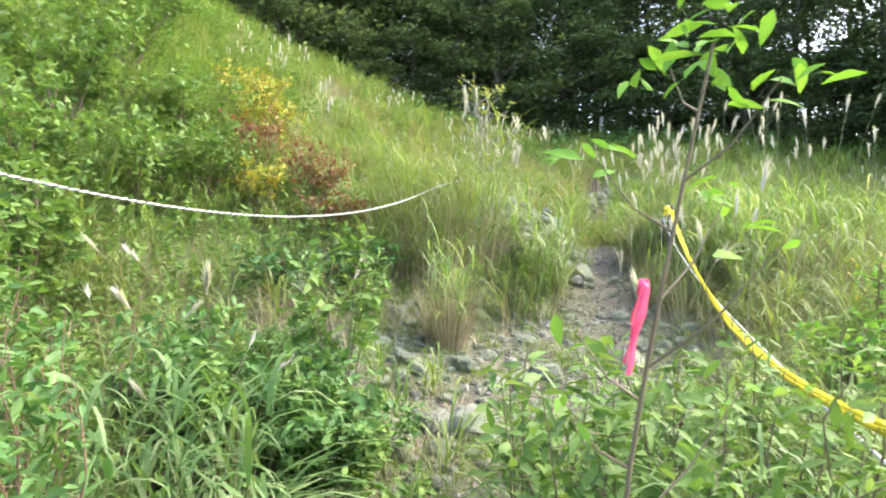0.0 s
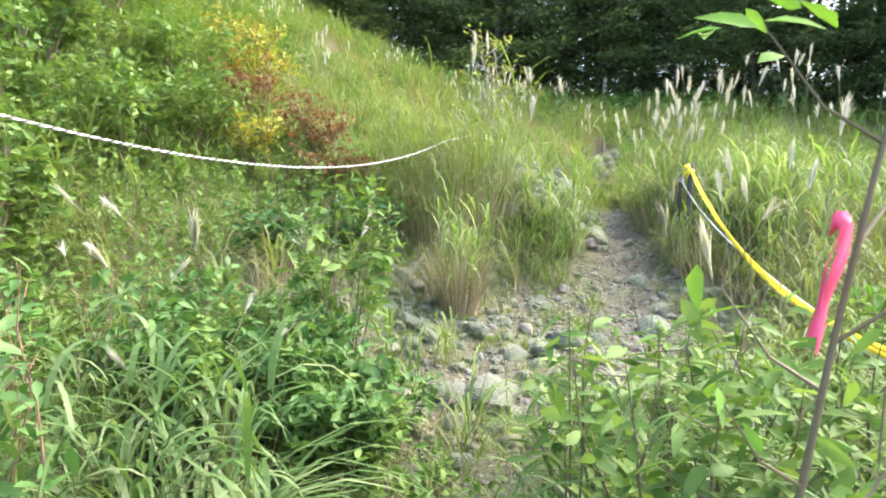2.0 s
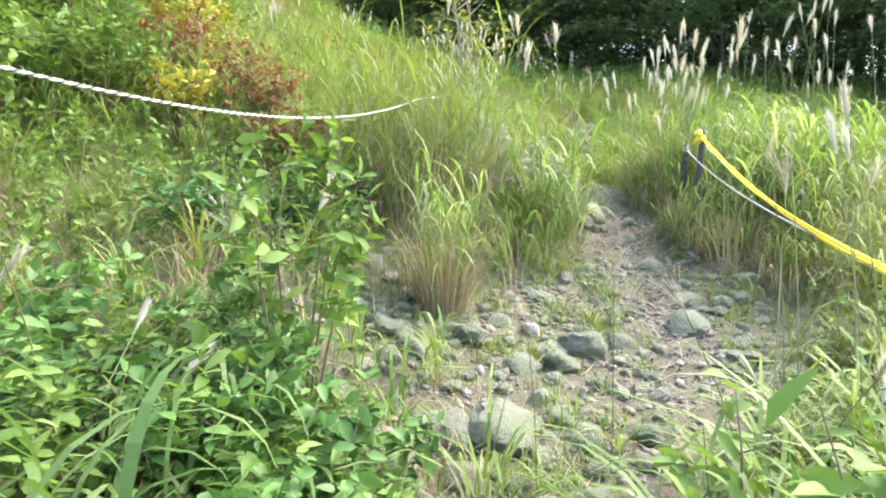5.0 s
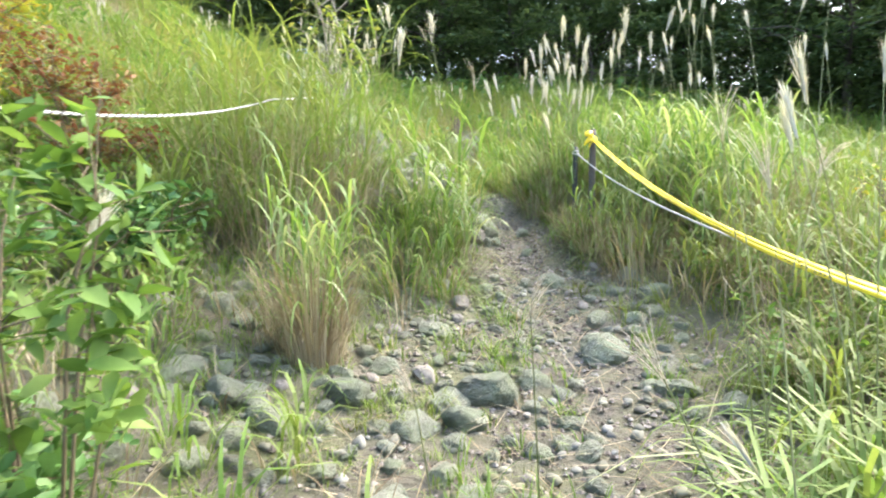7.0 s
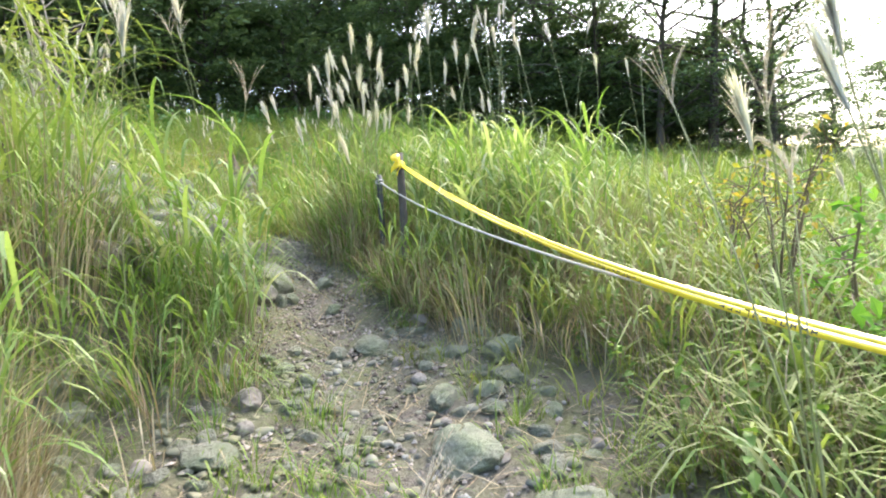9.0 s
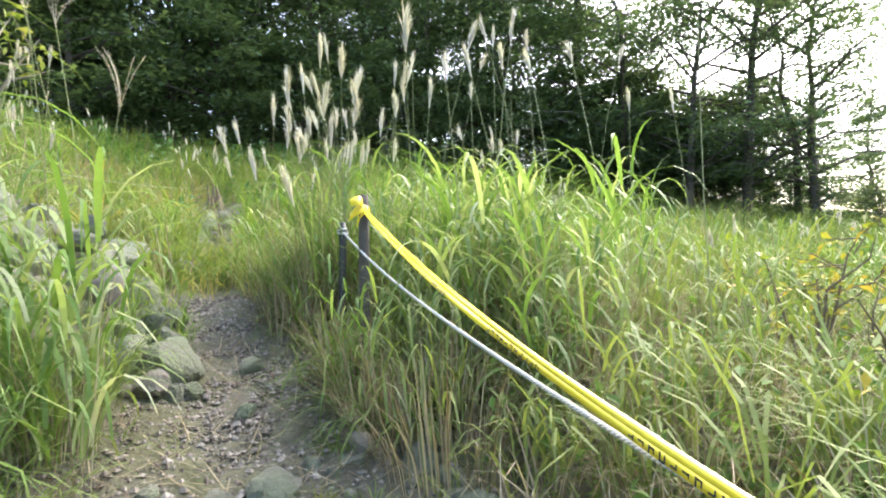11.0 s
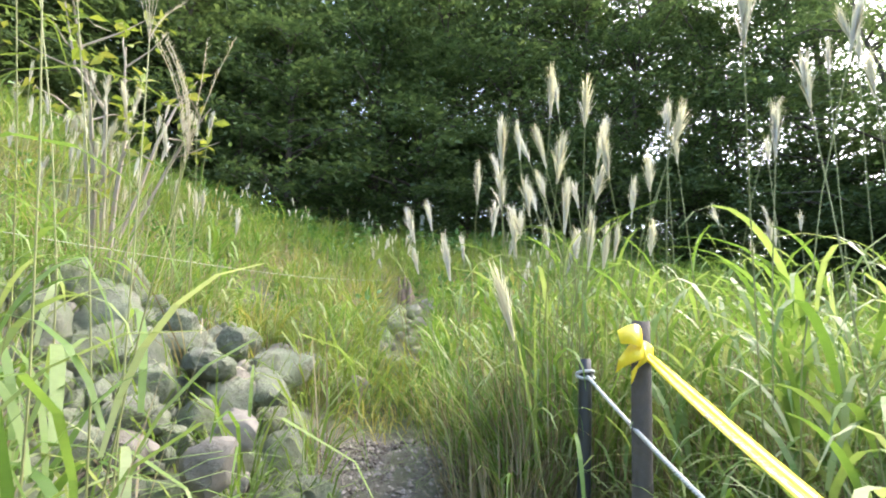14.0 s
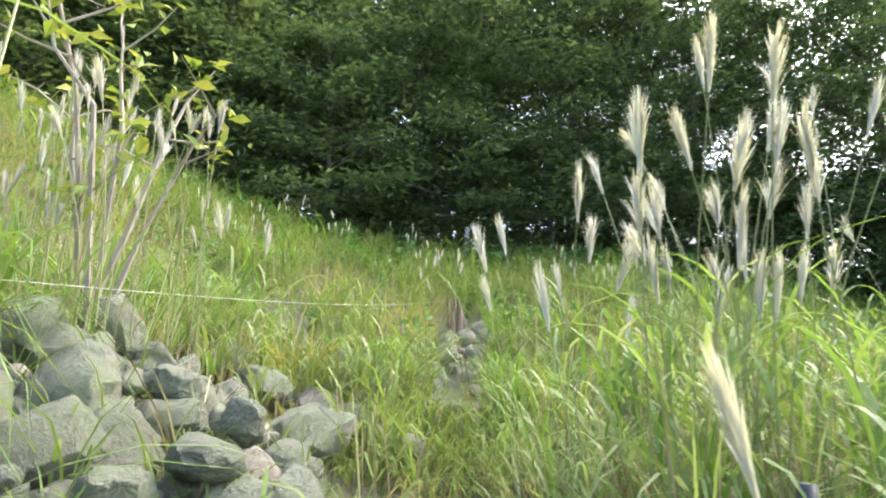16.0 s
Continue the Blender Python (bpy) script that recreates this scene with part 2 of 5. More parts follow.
def height(x, y):
    x, y = np.asarray(x, float), np.asarray(y, float)
    b = sum(np.interp(y + d, RISE_Y, RISE_Z) for d in (-0.9, -0.3, 0.3, 0.9)) / 4
    u = x - path_x(y)
    v = np.maximum(0, -u)
    lift = np.clip((y + 1) / 8, 0.15, 1.15) * np.interp(y, [13.5, 23], [1.0, 0.48])
    left = np.where(v < 7, 0.05 * v + 0.042 * v ** 2, 0.35 + 2.06 + (v - 7) * 0.6) * lift
    left = np.where(v > 16, (0.35 + 2.06 + 5.4) * lift + (v - 16) * 0.1 * lift, left)
    w = np.maximum(0, u)
    right = 0.10 * np.minimum(w, 2.0) - 0.035 * np.maximum(0, w - 4)
    right = np.maximum(right, -3.5)
    bank = 0.62 * np.exp(-(((x - 0.55) / 1.1) ** 2 + ((y - 9.7) / 1.8) ** 2) ** 1.5)
    bump = 0.05 * np.sin(1.7 * x + 0.6 * y) * np.sin(1.3 * y - 0.8 * x) + 0.03 * np.sin(4.1 * x + 1.1) * np.sin(3.7 * y)
    return b + left + right + bank + bump * np.clip(np.abs(u), 0.3, 1)


def trodden(x, y):
    """1 on the bare stony trail, falling to 0 in the grass."""
    u = np.abs(np.asarray(x) - path_x(y))
    half = np.interp(y, [-5, 3.3, 4.0, 5.2, 6.4, 7.2, 8, 8.6, 9.2, 10.4, 11, 14, 15.5, 16], [0.0, 0.0, 0.5, 1.35, 1.2, 0.65, 0.44, 0.4, 0.34, 0.18, 0.14, 0.34, 0.2, 0.0])
    return np.clip(1.3 - u / np.maximum(half, 0.01) * 0.8, 0, 1) * (half > 0.02)


def axis(lo, hi, step, far):
    near = np.arange(lo, hi + 1e-6, step)
    out = hi + np.cumsum(step * 1.22 ** np.arange(1, 60))
    inn = lo - np.cumsum(step * 1.22 ** np.arange(1, 60))
    return np.concatenate([inn[inn > -far][::-1], near, out[out < far]])


gx, gy = axis(-6, 9, 0.125, 900), axis(-1.5, 18, 0.125, 900)
GX, GY = np.meshgrid(gx, gy)
GZ = height(GX, GY)
rough = rng.normal(size=GX.shape) * 0.012 * trodden(GX, GY)
gv = np.stack([GX, GY, GZ + rough], 2).reshape(-1, 3)
ci = np.arange(GX.size).reshape(GX.shape)
gf = np.stack([ci[:-1, :-1], ci[:-1, 1:], ci[1:, 1:], ci[1:, :-1]], -1).reshape(-1, 4)
fx, fy = gv[gf][:, :, 0].mean(1), gv[gf][:, :, 1].mean(1)
turf = ((np.abs(fx - path_x(fy)) > 3.2) | (fy < 1.0) | (fy > 16.5)) * 1
ground = tagged(piece("ground", mesh_of("ground", gv, gf, [M_SOIL, M_TURF], True, turf)), "bare brown soil and grit of a grassy hillside", "ground", kind="structure")


# ---- grass ----
def scatter(n, x0, x1, y0, y1, keep):
    x, y = rng.uniform(x0, x1, n), rng.uniform(y0, y1, n)
    k = rng.uniform(0, 1, n) < keep(x, y)
    return x[k], y[k]


def tufted(x, y, per, spread):
    """Turns points into tufts of several roots each."""
    a, r = rng.uniform(0, 2 * np.pi, len(x) * per), spread * np.sqrt(rng.uniform(0, 1, len(x) * per))
    return np.repeat(x, per) + r * np.cos(a), np.repeat(y, per) + r * np.sin(a), a


WALK_Y = [-3, 0, 0.4, 1.3, 2.1, 3.3, 4.5, 5.5, 7.1]
WALK_X = [0.1, 0.1, -0.07, -0.38, -0.12, 0.19, 1.27, 1.65, 1.79]


def beside_walk(x, y):
    """How far aside of the walker's line a place lies."""
    return np.where((y > 7.5) | (y < -2), 9.0, np.abs(x - np.interp(y, WALK_Y, WALK_X)))


def sward(name, n, box, per, spread, hlo, hhi, width, keep, mat, label, droop=(50, 140), lean=(2, 26), segs=4, gap=0.5, bare=0.7, rise=0.0):
    x, y = scatter(n, *box, keep)
    drift = 0.85 + 0.3 * np.sin(1.9 * x + 0.7 * y + 1) * np.sin(1.4 * y - 0.9 * x) + 0.12 * np.sin(4.3 * x) * np.sin(3.9 * y)
    tall = np.repeat(rng.uniform(0.7, 1.15, len(x)) * drift, per)
    x, y, a = tufted(x, y, per, spread)
    k = (beside_walk(x, y) > gap) & (trodden(x, y) < bare)
    x, y, a, tall = x[k], y[k], a[k], tall[k]
    m = len(x)
    roots = np.stack([x, y, height(x, y) - 0.01 + rise * tall * rng.uniform(0, 1, m)], 1)
    v, f = blades(roots, np.pi / 2 - a + rng.normal(0, 0.5, m), tall * rng.uniform(hlo, hhi, m), width * rng.uniform(0.6, 1.3, m),
                  rng.uniform(*droop, m), rng.uniform(*lean, m), segs)
    return tagged(piece(name, mesh_of(name, v, f, mat)), label, "grass", kind="stuff")


def heap(x, y):
    """1 on the heap of rocks."""
    return 1.0 * ((x > 0.1) & (x < 2.0) & (y > 8.2) & (y < 10.9 - 0.2 * x))


def grassy(x, y):
    return (1 - trodden(x, y)) ** 1.5 * (1 - 0.85 * heap(x, y))


def thin(x, y):
    return grassy(x, y) * np.where((x < 0.8) & (y < 7), 0.4, 1.0)


def left_low(x, y):
    return grassy(x, y) * np.where((y > 4.0) & (y < 6.3) & (x > -2.2) & (x < 0), 0.25, 1.0)


sward("meadow_grass", 1300, (-4, 6.5, 0.3, 13), 26, 0.09, 0.35, 0.85, 0.016, thin, M_GRASS, "knee-high arching green meadow grass beside the trail", (100, 185), (2, 30), 4, rise=0.4)
sward("low_grass", 3400, (-3.5, 5.5, 0.2, 9), 8, 0.10, 0.12, 0.42, 0.010, left_low, M_GRASS, "short green grass among stones", segs=3, gap=0.0)
sward("sprigs", 340, (-0.9, 2.4, 3.6, 7), 14, 0.08, 0.06, 0.28, 0.008, lambda x, y: 1 + 0 * x, M_GRASS, "sprigs of green grass between the trail stones", segs=3, gap=0.2, bare=2)
sward("far_grass", 2500, (-14, 24, 12, 25), 14, 0.12, 0.55, 1.15, 0.024, grassy, M_GRASS, "tall green and straw meadow grass up the slope", segs=3, droop=(80, 165), rise=0.35)
sward("slope_grass", 2400, (-14, -3.5, 4, 14), 10, 0.18, 0.5, 1.1, 0.022, grassy, M_GRASS, "tall pale green grass on the bank", segs=3, droop=(50, 130))
sward("field_grass", 2000, (6, 22, 0, 13), 13, 0.12, 0.5, 1.1, 0.022, grassy, M_GRASS, "tall green grass of the open field", segs=3, droop=(80, 165), rise=0.4)
sward("start_grass", 1500, (-12, 10, -9, 1.2), 11, 0.12, 0.4, 0.95, 0.018, grassy, M_GRASS, "green meadow grass round the start of the trail", segs=3, droop=(80, 160), gap=0.45)
sward("dry_grass", 1900, (-3.5, 8, 1, 18), 10, 0.10, 0.25, 0.85, 0.008, grassy, M_DRY, "straw-coloured dead grass among the green", droop=(30, 130), segs=3)
sward("edge_grass", 90, (2.0, 3.2, 3.4, 6.8), 16, 0.10, 0.2, 0.55, 0.011, grassy, M_GRASS, "arching green tufts along the trail edge", segs=4, droop=(90, 170), gap=0.35, bare=0.9)
sward("seed_stalks", 800, (-8, 12, 8, 24), 3, 0.15, 0.7, 1.1, 0.012, grassy, M_DRY, "thin straw seed stalks above the meadow", droop=(5, 40), lean=(0, 14), segs=3)


def litter(n):
    """Dead stems lying on the stony ground."""
    y = rng.uniform(3.8, 9.0, n)
    x = path_x(y) + rng.normal(0, 0.9, n)
    v, f = blades(np.stack([x, y, height(x, y) + 0.01], 1), rng.uniform(0, 6.28, n), rng.uniform(0.08, 0.4, n), np.full(n, 0.006), rng.uniform(-15, 30, n), rng.uniform(62, 88, n), 4)
    tagged(piece("dead_stems", mesh_of("dead_stems", v, f, M_DRY)), "dry straw stems lying on the stones", "litter", kind="stuff")


sward("gully_grass", 150, (1.6, 4.0, 10.4, 11.9), 12, 0.12, 0.35, 0.8, 0.013, lambda x, y: np.clip(1.4 - np.abs(x - path_x(y)) * 1.2, 0, 1) * (1 - heap(x, y)) * np.where(trodden(x, y) > 0.8, 0.35, 1), M_GRASS, "green grass hanging over the narrow upper trail", (80, 170), (5, 35), 4, bare=2)
sward("gully_straw", 110, (1.6, 4.5, 9.9, 12.2), 10, 0.12, 0.3, 0.75, 0.009, lambda x, y: np.clip(1.4 - np.abs(x - path_x(y)) * 0.9, 0, 1) * (1 - heap(x, y)), M_STRAW, "yellow straw grass along the upper trail", (60, 150), (5, 35), 4, bare=2)
sward("brown_grass", 620, (2.3, 7.5, 3.4, 9.2), 14, 0.12, 0.3, 0.75, 0.008, grassy, M_DRY, "withered brown grass under the green field grass", (20, 120), (2, 35), 3)
litter(2100)
sward("heap_grass", 140, (0.1, 2.1, 8.1, 10.4), 10, 0.06, 0.2, 0.55, 0.011, lambda x, y: heap(x, y), M_GRASS, "thin grass growing between heaped rocks", segs=4, bare=2)


def herbs(name, n, box, per, tall, size, keep, mat, label, gap=0.45):
    """Low leafy herbs: thin stems hung with pointed leaves."""
    x, y = scatter(n, *box, keep)
    k = (beside_walk(x, y) > gap) & (trodden(x, y) < 0.5)
    x, y = x[k], y[k]
    m = len(x)
    top = tall * rng.uniform(0.5, 1.1, m)
    lean = rng.normal(0, 0.14, (m, 2)) * top[:, None]
    q = np.tile(np.linspace(0.3, 1, per), m) * rng.uniform(0.85, 1.05, m * per)
    rep = np.repeat(np.arange(m), per)
    ang = rng.uniform(0, 6.28, m * per)
    r = size * 0.8
    c = np.stack([x[rep] + lean[rep, 0] * q + r * np.cos(ang), y[rep] + lean[rep, 1] * q + r * np.sin(ang), height(x, y)[rep] + top[rep] * q], 1)
    roots = np.stack([x, y, height(x, y) - 0.02], 1)
    st = blades(roots, np.arctan2(lean[:, 0], lean[:, 1]), top, np.full(m, 0.005), np.full(m, 8.0), np.degrees(np.hypot(lean[:, 0], lean[:, 1]) / top), 2)
    lv = leaves(c, size)
    v, f = join([lv, st])
    fm = np.concatenate([np.zeros(len(lv[1])), np.ones(len(st[1]))])
    return tagged(piece(name, mesh_of(name, v, f, [mat, M_GREENSTEM], False, fm)), label, "plants", kind="stuff")


def off_tussocks(x, y):
    return left_low(x, y) * np.where((x > -2.0) & (y < 3.3), 0.15, 1.0)


herbs("trail_herbs", 130, (-0.6, 0.5, 1.3, 3.7), 12, 0.3, 0.036, grassy, M_WEED, "low green herbs over the start of the trail", 0.0)
herbs("bank_herbs", 1500, (-4.2, -0.6, 1.2, 9), 12, 0.5, 0.040, off_tussocks, M_WEED, "leafy green herbs crowding the bank")
herbs("field_herbs", 800, (0.3, 6, 0.6, 7), 14, 0.5, 0.036, lambda x, y: grassy(x, y) * np.where((x < 2.4) & (y > 2.8), 0.3, 1.0), M_WEED, "green leafy herbs in the field grass")
herbs("hill_herbs", 1300, (-11, -3, 4, 15), 12, 0.8, 0.06, grassy, M_WEED, "leafy green undergrowth on the hillside")
herbs("slope_herbs", 420, (-3, 6, 13, 20), 12, 0.6, 0.06, lambda x, y: grassy(x, y) * (np.sin(1.1 * x + 2) * np.sin(0.9 * y) > 0.1), M_LEAF, "patches of dark green herbs on the upper slope")
sward("slope_straw", 420, (-3, 5, 11, 18), 10, 0.15, 0.45, 0.95, 0.012, lambda x, y: grassy(x, y) * (np.sin(1.3 * x) * np.sin(1.1 * y + 1) > 0.15), M_STRAW, "yellowed seeding grass in patches on the slope", (30, 110), (2, 20), 3)
herbs("forest_edge_herbs", 900, (-10, 16, 19, 25), 14, 0.8, 0.09, grassy, M_LEAF, "green undergrowth along the forest edge")


# ---- stones ----
def rock_mesh(seed, mat, flat=0.75, worn=0.0):
    bm = bmesh.new()
    bmesh.ops.create_icosphere(bm, subdivisions=3, radius=1.0)
    off = Vector((seed * 7.3, seed * 3.1, seed * 5.7))
    r = random.Random(seed)
    sx, sy = r.uniform(0.85, 1.25), r.uniform(0.75, 1.1)
    cuts = [(Vector((r.gauss(0, 1), r.gauss(0, 1), r.gauss(0, 1))).normalized(), r.uniform(0.58, 0.84) + worn) for j in range(11)]
    for v in bm.verts:
        n = v.co.normalized()
        k = 1 + 0.28 * noise.noise(n * 1.1 + off) + 0.14 * noise.noise(n * 2.7 + off)
        for cut, far in cuts:
            k = min(k, far / max(0.2, n.dot(cut)))
        k += 0.09 * noise.noise(n * 4.5 + off) + 0.05 * noise.noise(n * 11 + off)
        v.co = Vector((n.x * sx, n.y * sy, n.z * flat)) * k
    me = bpy.data.meshes.new("rock")
    bm.to_mesh(me)
    bm.free()
    me.materials.append(mat)
    me.polygons.foreach_set("use_smooth", np.full(len(me.polygons), True))
    me.set_sharp_from_angle(angle=radians(32))
    return me


ROCKS = [rock_mesh(k, M_REDSTONE if k == 4 else M_STONE, 0.8, (0.0, -0.04, 0.06)[k % 3]) for k in range(10)]
rr = random.Random(11)


def rock(x, y, r, z=None, name="rock", group="", label="rounded grey volcanic rock with a rough mossy skin", sink=0.35, tilt=25, kind=None):
    k = rr.randrange(10) if kind is None else kind
    ob = new(name, ROCKS[k])
    zz = float(height(x, y)) + r * (0.75 - sink) if z is None else z
    ob.matrix_basis = pose(x, y, zz, rr.uniform(-tilt, tilt), rr.uniform(-tilt, tilt), rr.uniform(0, 360)) @ Matrix.Diagonal((r, r, r * rr.uniform(0.8, 1.1), 1))
    if k == 4:
        label = label.replace("grey", "reddish-brown")
    return tagged(ob, label, "rock", group)


PILE = "rocks heaped on the bank"
placed = []
for i in range(2600):
    r = rr.choice([0.075, 0.10, 0.12, 0.14, 0.165, 0.185]) if i < 900 else rr.choice([0.05, 0.06, 0.075])
    x, y = rr.uniform(0.3, 2.0), rr.uniform(8.0, 10.5)
    if not (0.45 < x < 1.93 - 0.16 * max(0, y - 9.3)) or any((x - a) ** 2 + (y - b) ** 2 < ((r + c) * (0.62 if i < 900 else 0.5)) ** 2 for a, b, c in placed):
        continue
    placed.append((x, y, r))
    rock(x, y, r, group=PILE, sink=0.25, tilt=75)
for x, y, z, r in ((1.44, 9.24, 1.96, 0.13), (1.75, 9.32, 1.82, 0.17), (0.80, 9.62, 2.30, 0.20), (1.53, 9.42, 2.06, 0.13), (1.10, 9.45, 2.10, 0.13),
                   (1.25, 9.70, 2.18, 0.12), (1.56, 8.48, 1.57, 0.17), (1.20, 8.75, 1.75, 0.15), (1.62, 8.85, 1.68, 0.15), (1.96, 9.02, 1.38, 0.16)):
    rock(x, y, r * 0.85, z, group=PILE, tilt=60)
# stony clearing
FLOOR = "stones of the trail"
for i in range(760):
    y = rr.uniform(3.6, 7.2)
    x = float(path_x(y)) + rr.uniform(-2.4, 1.0)
    r = rr.choice([0.045, 0.055, 0.06, 0.07, 0.09, 0.11]) * (1.3 if x < -0.4 else 1)
    if float(beside_walk(np.array(x), np.array(y))) < r + 0.12 or any((x - a) ** 2 + (y - b) ** 2 < ((r + c) * 0.8) ** 2 for a, b, c in placed):
        continue
    placed.append((x, y, r))
    rock(x, y, r, name="stone", group=FLOOR, label="grey trail stone half sunk in grit", sink=0.7)
for x, y, r, k in ((0.27, 4.55, 0.18, 0), (1.72, 5.72, 0.16, 1), (0.95, 5.50, 0.15, 2), (0.72, 5.25, 0.12, 3), (0.2, 5.5, 0.13, 5), (-0.35, 5.5, 0.12, 6),
                   (2.30, 8.30, 0.11, 7), (2.10, 7.75, 0.08, 9), (1.80, 7.05, 0.07, 8), (0.0, 4.55, 0.13, 2), (-0.25, 4.2, 0.14, 5), (2.55, 6.4, 0.12, 0)):
    rock(x, y, r, name="stone", group=FLOOR, label="grey boulder set in the trail grit", kind=k, sink=0.5)
# stones where the trail climbs on
for i in range(22):
    y = rr.uniform(11.2, 16.0)
    x = float(path_x(y)) + rr.gauss(0, 0.35)
    rock(x, y, rr.choice([0.06, 0.08, 0.10, 0.13, 0.17]), name="stone", sink=0.6, group="stones of the upper trail", label="grey stone on the rising trail", kind=(4, 4, 7)[i % 3])
for i in range(26):
    y = rr.uniform(10.5, 13.5)
    rock(1.75 + rr.gauss(0, 0.6), y, rr.choice([0.13, 0.18, 0.24]), name="rock", sink=0.1, group="rocks in the upper grass", label="grey rock half hidden in the grass")
for i in range(34):
    y = rr.uniform(11.8, 15.6)
    rock(float(path_x(y)) + rr.gauss(-0.05, 0.42), y, rr.choice([0.07, 0.1, 0.13, 0.2]), name="stone", sink=0.5, tilt=60, group="stones of the upper trail", label="reddish brown stone in the trail gully", kind=4)
for x, y, r in ((2.62, 12.55, 0.2), (2.95, 13.2, 0.17), (2.75, 12.2, 0.15), (3.2, 13.9, 0.18), (2.45, 12.0, 0.13), (3.35, 14.5, 0.2)):
    rock(x, y, r, name="stone", sink=0.3, tilt=50, group="stones of the upper trail", label="grey-brown boulder in the trail gully")
# small rubble between them
RUB = []
for k in range(5):
    bm = bmesh.new()
    bmesh.ops.create_icosphere(bm, subdivisions=2, radius=1.0)
    RUB.append((np.array([v.co[:] for v in bm.verts]) * [1, 0.85, 0.65], np.array([[v.index for v in f.verts] for f in bm.faces])))
    bm.free()
chunks = []
for k, (v, f) in enumerate(RUB):
    n = 190
    y = 3.5 + 3.6 * rng.uniform(0, 1, n) ** 0.9
    x = path_x(y) + rng.normal(-0.25, 0.75, n) * np.interp(y, [3.5, 5, 7, 8], [1, 1.2, 0.7, 0.4])
    r = rng.uniform(0.012, 0.045, n) * rng.uniform(0.5, 1, n)
    a = rng.uniform(0, 6.28, n)
    w = v * (1 + 0.3 * np.sin(v @ np.array([3.1, 2.3, 1.7]) + k)[:, None] * np.cos(v @ np.array([1.3, -2.9, 2.1]))[:, None])
    q = w[None] * r[:, None, None] * rng.uniform(0.7, 1.2, (n, 1, 3))
    q = np.stack([q[..., 0] * np.cos(a)[:, None] - q[..., 1] * np.sin(a)[:, None], q[..., 0] * np.sin(a)[:, None] + q[..., 1] * np.cos(a)[:, None], q[..., 2]], 2)
    q += np.stack([x, y, height(x, y) + r * 0.15], 1)[:, None, :]
    chunks.append((q.reshape(-1, 3), (f[None] + np.arange(n)[:, None, None] * len(v)).reshape(-1, 3)))
tagged(piece("rubble", mesh_of("rubble", *join(chunks), M_RUBBLE, True)), "small grey stones strewn over the trail", "stones", kind="stuff")
# loose grit
gy_ = 3.6 + 6.4 * rng.uniform(0, 1, 9500) ** 0.85
gx_ = path_x(gy_) + rng.normal(0, 0.75, 9500) * np.interp(gy_, [3.6, 5, 7, 8, 10], [1, 1.2, 0.8, 0.45, 0.3])
gr = rng.uniform(0.005, 0.02, 9500) * rng.uniform(0.6, 1.2, 9500)
oct_v = np.array([[1, 0, 0], [0, 1, 0], [-1, 0, 0], [0, -1, 0], [0, 0, 0.7], [0, 0, -0.7]])
oct_f = np.array([[0, 1, 4], [1, 2, 4], [2, 3, 4], [3, 0, 4], [1, 0, 5], [2, 1, 5], [3, 2, 5], [0, 3, 5]])
gvv = oct_v[None] * gr[:, None, None] * rng.uniform(0.6, 1.4, (9500, 6, 1)) + np.stack([gx_, gy_, height(gx_, gy_) + gr * 0.3], 1)[:, None, :]
gff = oct_f[None] + np.arange(9500)[:, None, None] * 6
tagged(piece("gravel", mesh_of("gravel", gvv.reshape(-1, 3), gff.reshape(-1, 3), M_GRAVEL)), "loose grey grit and pebbles on the trail", "gravel", kind="stuff")


# ---- plants as things ----
def plume_mesh(seed, open_=1.0):
    """A feathery head: fine silky strands off one rachis, most of them to one side."""
    r = np.random.default_rng(seed)
    n = 130
    z = 0.12 * r.uniform(0, 1, n) ** 1.3
    roots = np.stack([r.normal(0, 0.002, n), r.normal(0, 0.002, n), z], 1)
    az = np.where(r.uniform(size=n) < 0.78, r.normal(0.5, 0.5, n), r.uniform(0, 6.28, n))
    v, f = blades(roots, az, r.uniform(0.09, 0.185, n), r.uniform(0.004, 0.009, n), r.uniform(0, 42, n) * open_, r.uniform(1, 17, n) * open_, 3)
    return mesh_of("plume", v, f, M_PLUME)


PLUMES = [plume_mesh(k, o) for k, o in ((1, 0.4), (2, 0.55), (3, 0.7), (4, 0.95))]


def open_plume(seed, fingers, length):
    """An open head: single bristly fingers that spread from one point and nod to one side."""
    r = np.random.default_rng(seed)
    rows = []
    for j in range(fingers):
        q = np.linspace(0, 1, 26)
        a, tilt, ln = r.normal(0.6, 0.9), r.uniform(0.05, 0.42), length * r.uniform(0.75, 1.1)
        out = ln * (q * math.sin(tilt) + 0.22 * q ** 2.2)
        p = np.stack([out * math.sin(a), out * math.cos(a), ln * q * math.cos(tilt) - 0.12 * ln * q ** 3 + j * 0.004], 1)
        rows.append(tube(p[::3], 0.0009, 3))
        roots = np.repeat(p, 3, 0)
        m = len(roots)
        rows.append(blades(roots, r.uniform(0, 6.28, m), r.uniform(0.008, 0.017, m), np.full(m, 0.0028), r.uniform(0, 20, m), r.uniform(12, 45, m), 1))
    return mesh_of("plume", *join(rows), M_RACEME)


OPEN_PLUMES = [open_plume(k, n, ln) for k, n, ln in ((11, 8, 0.27), (12, 11, 0.25), (13, 6, 0.24))]


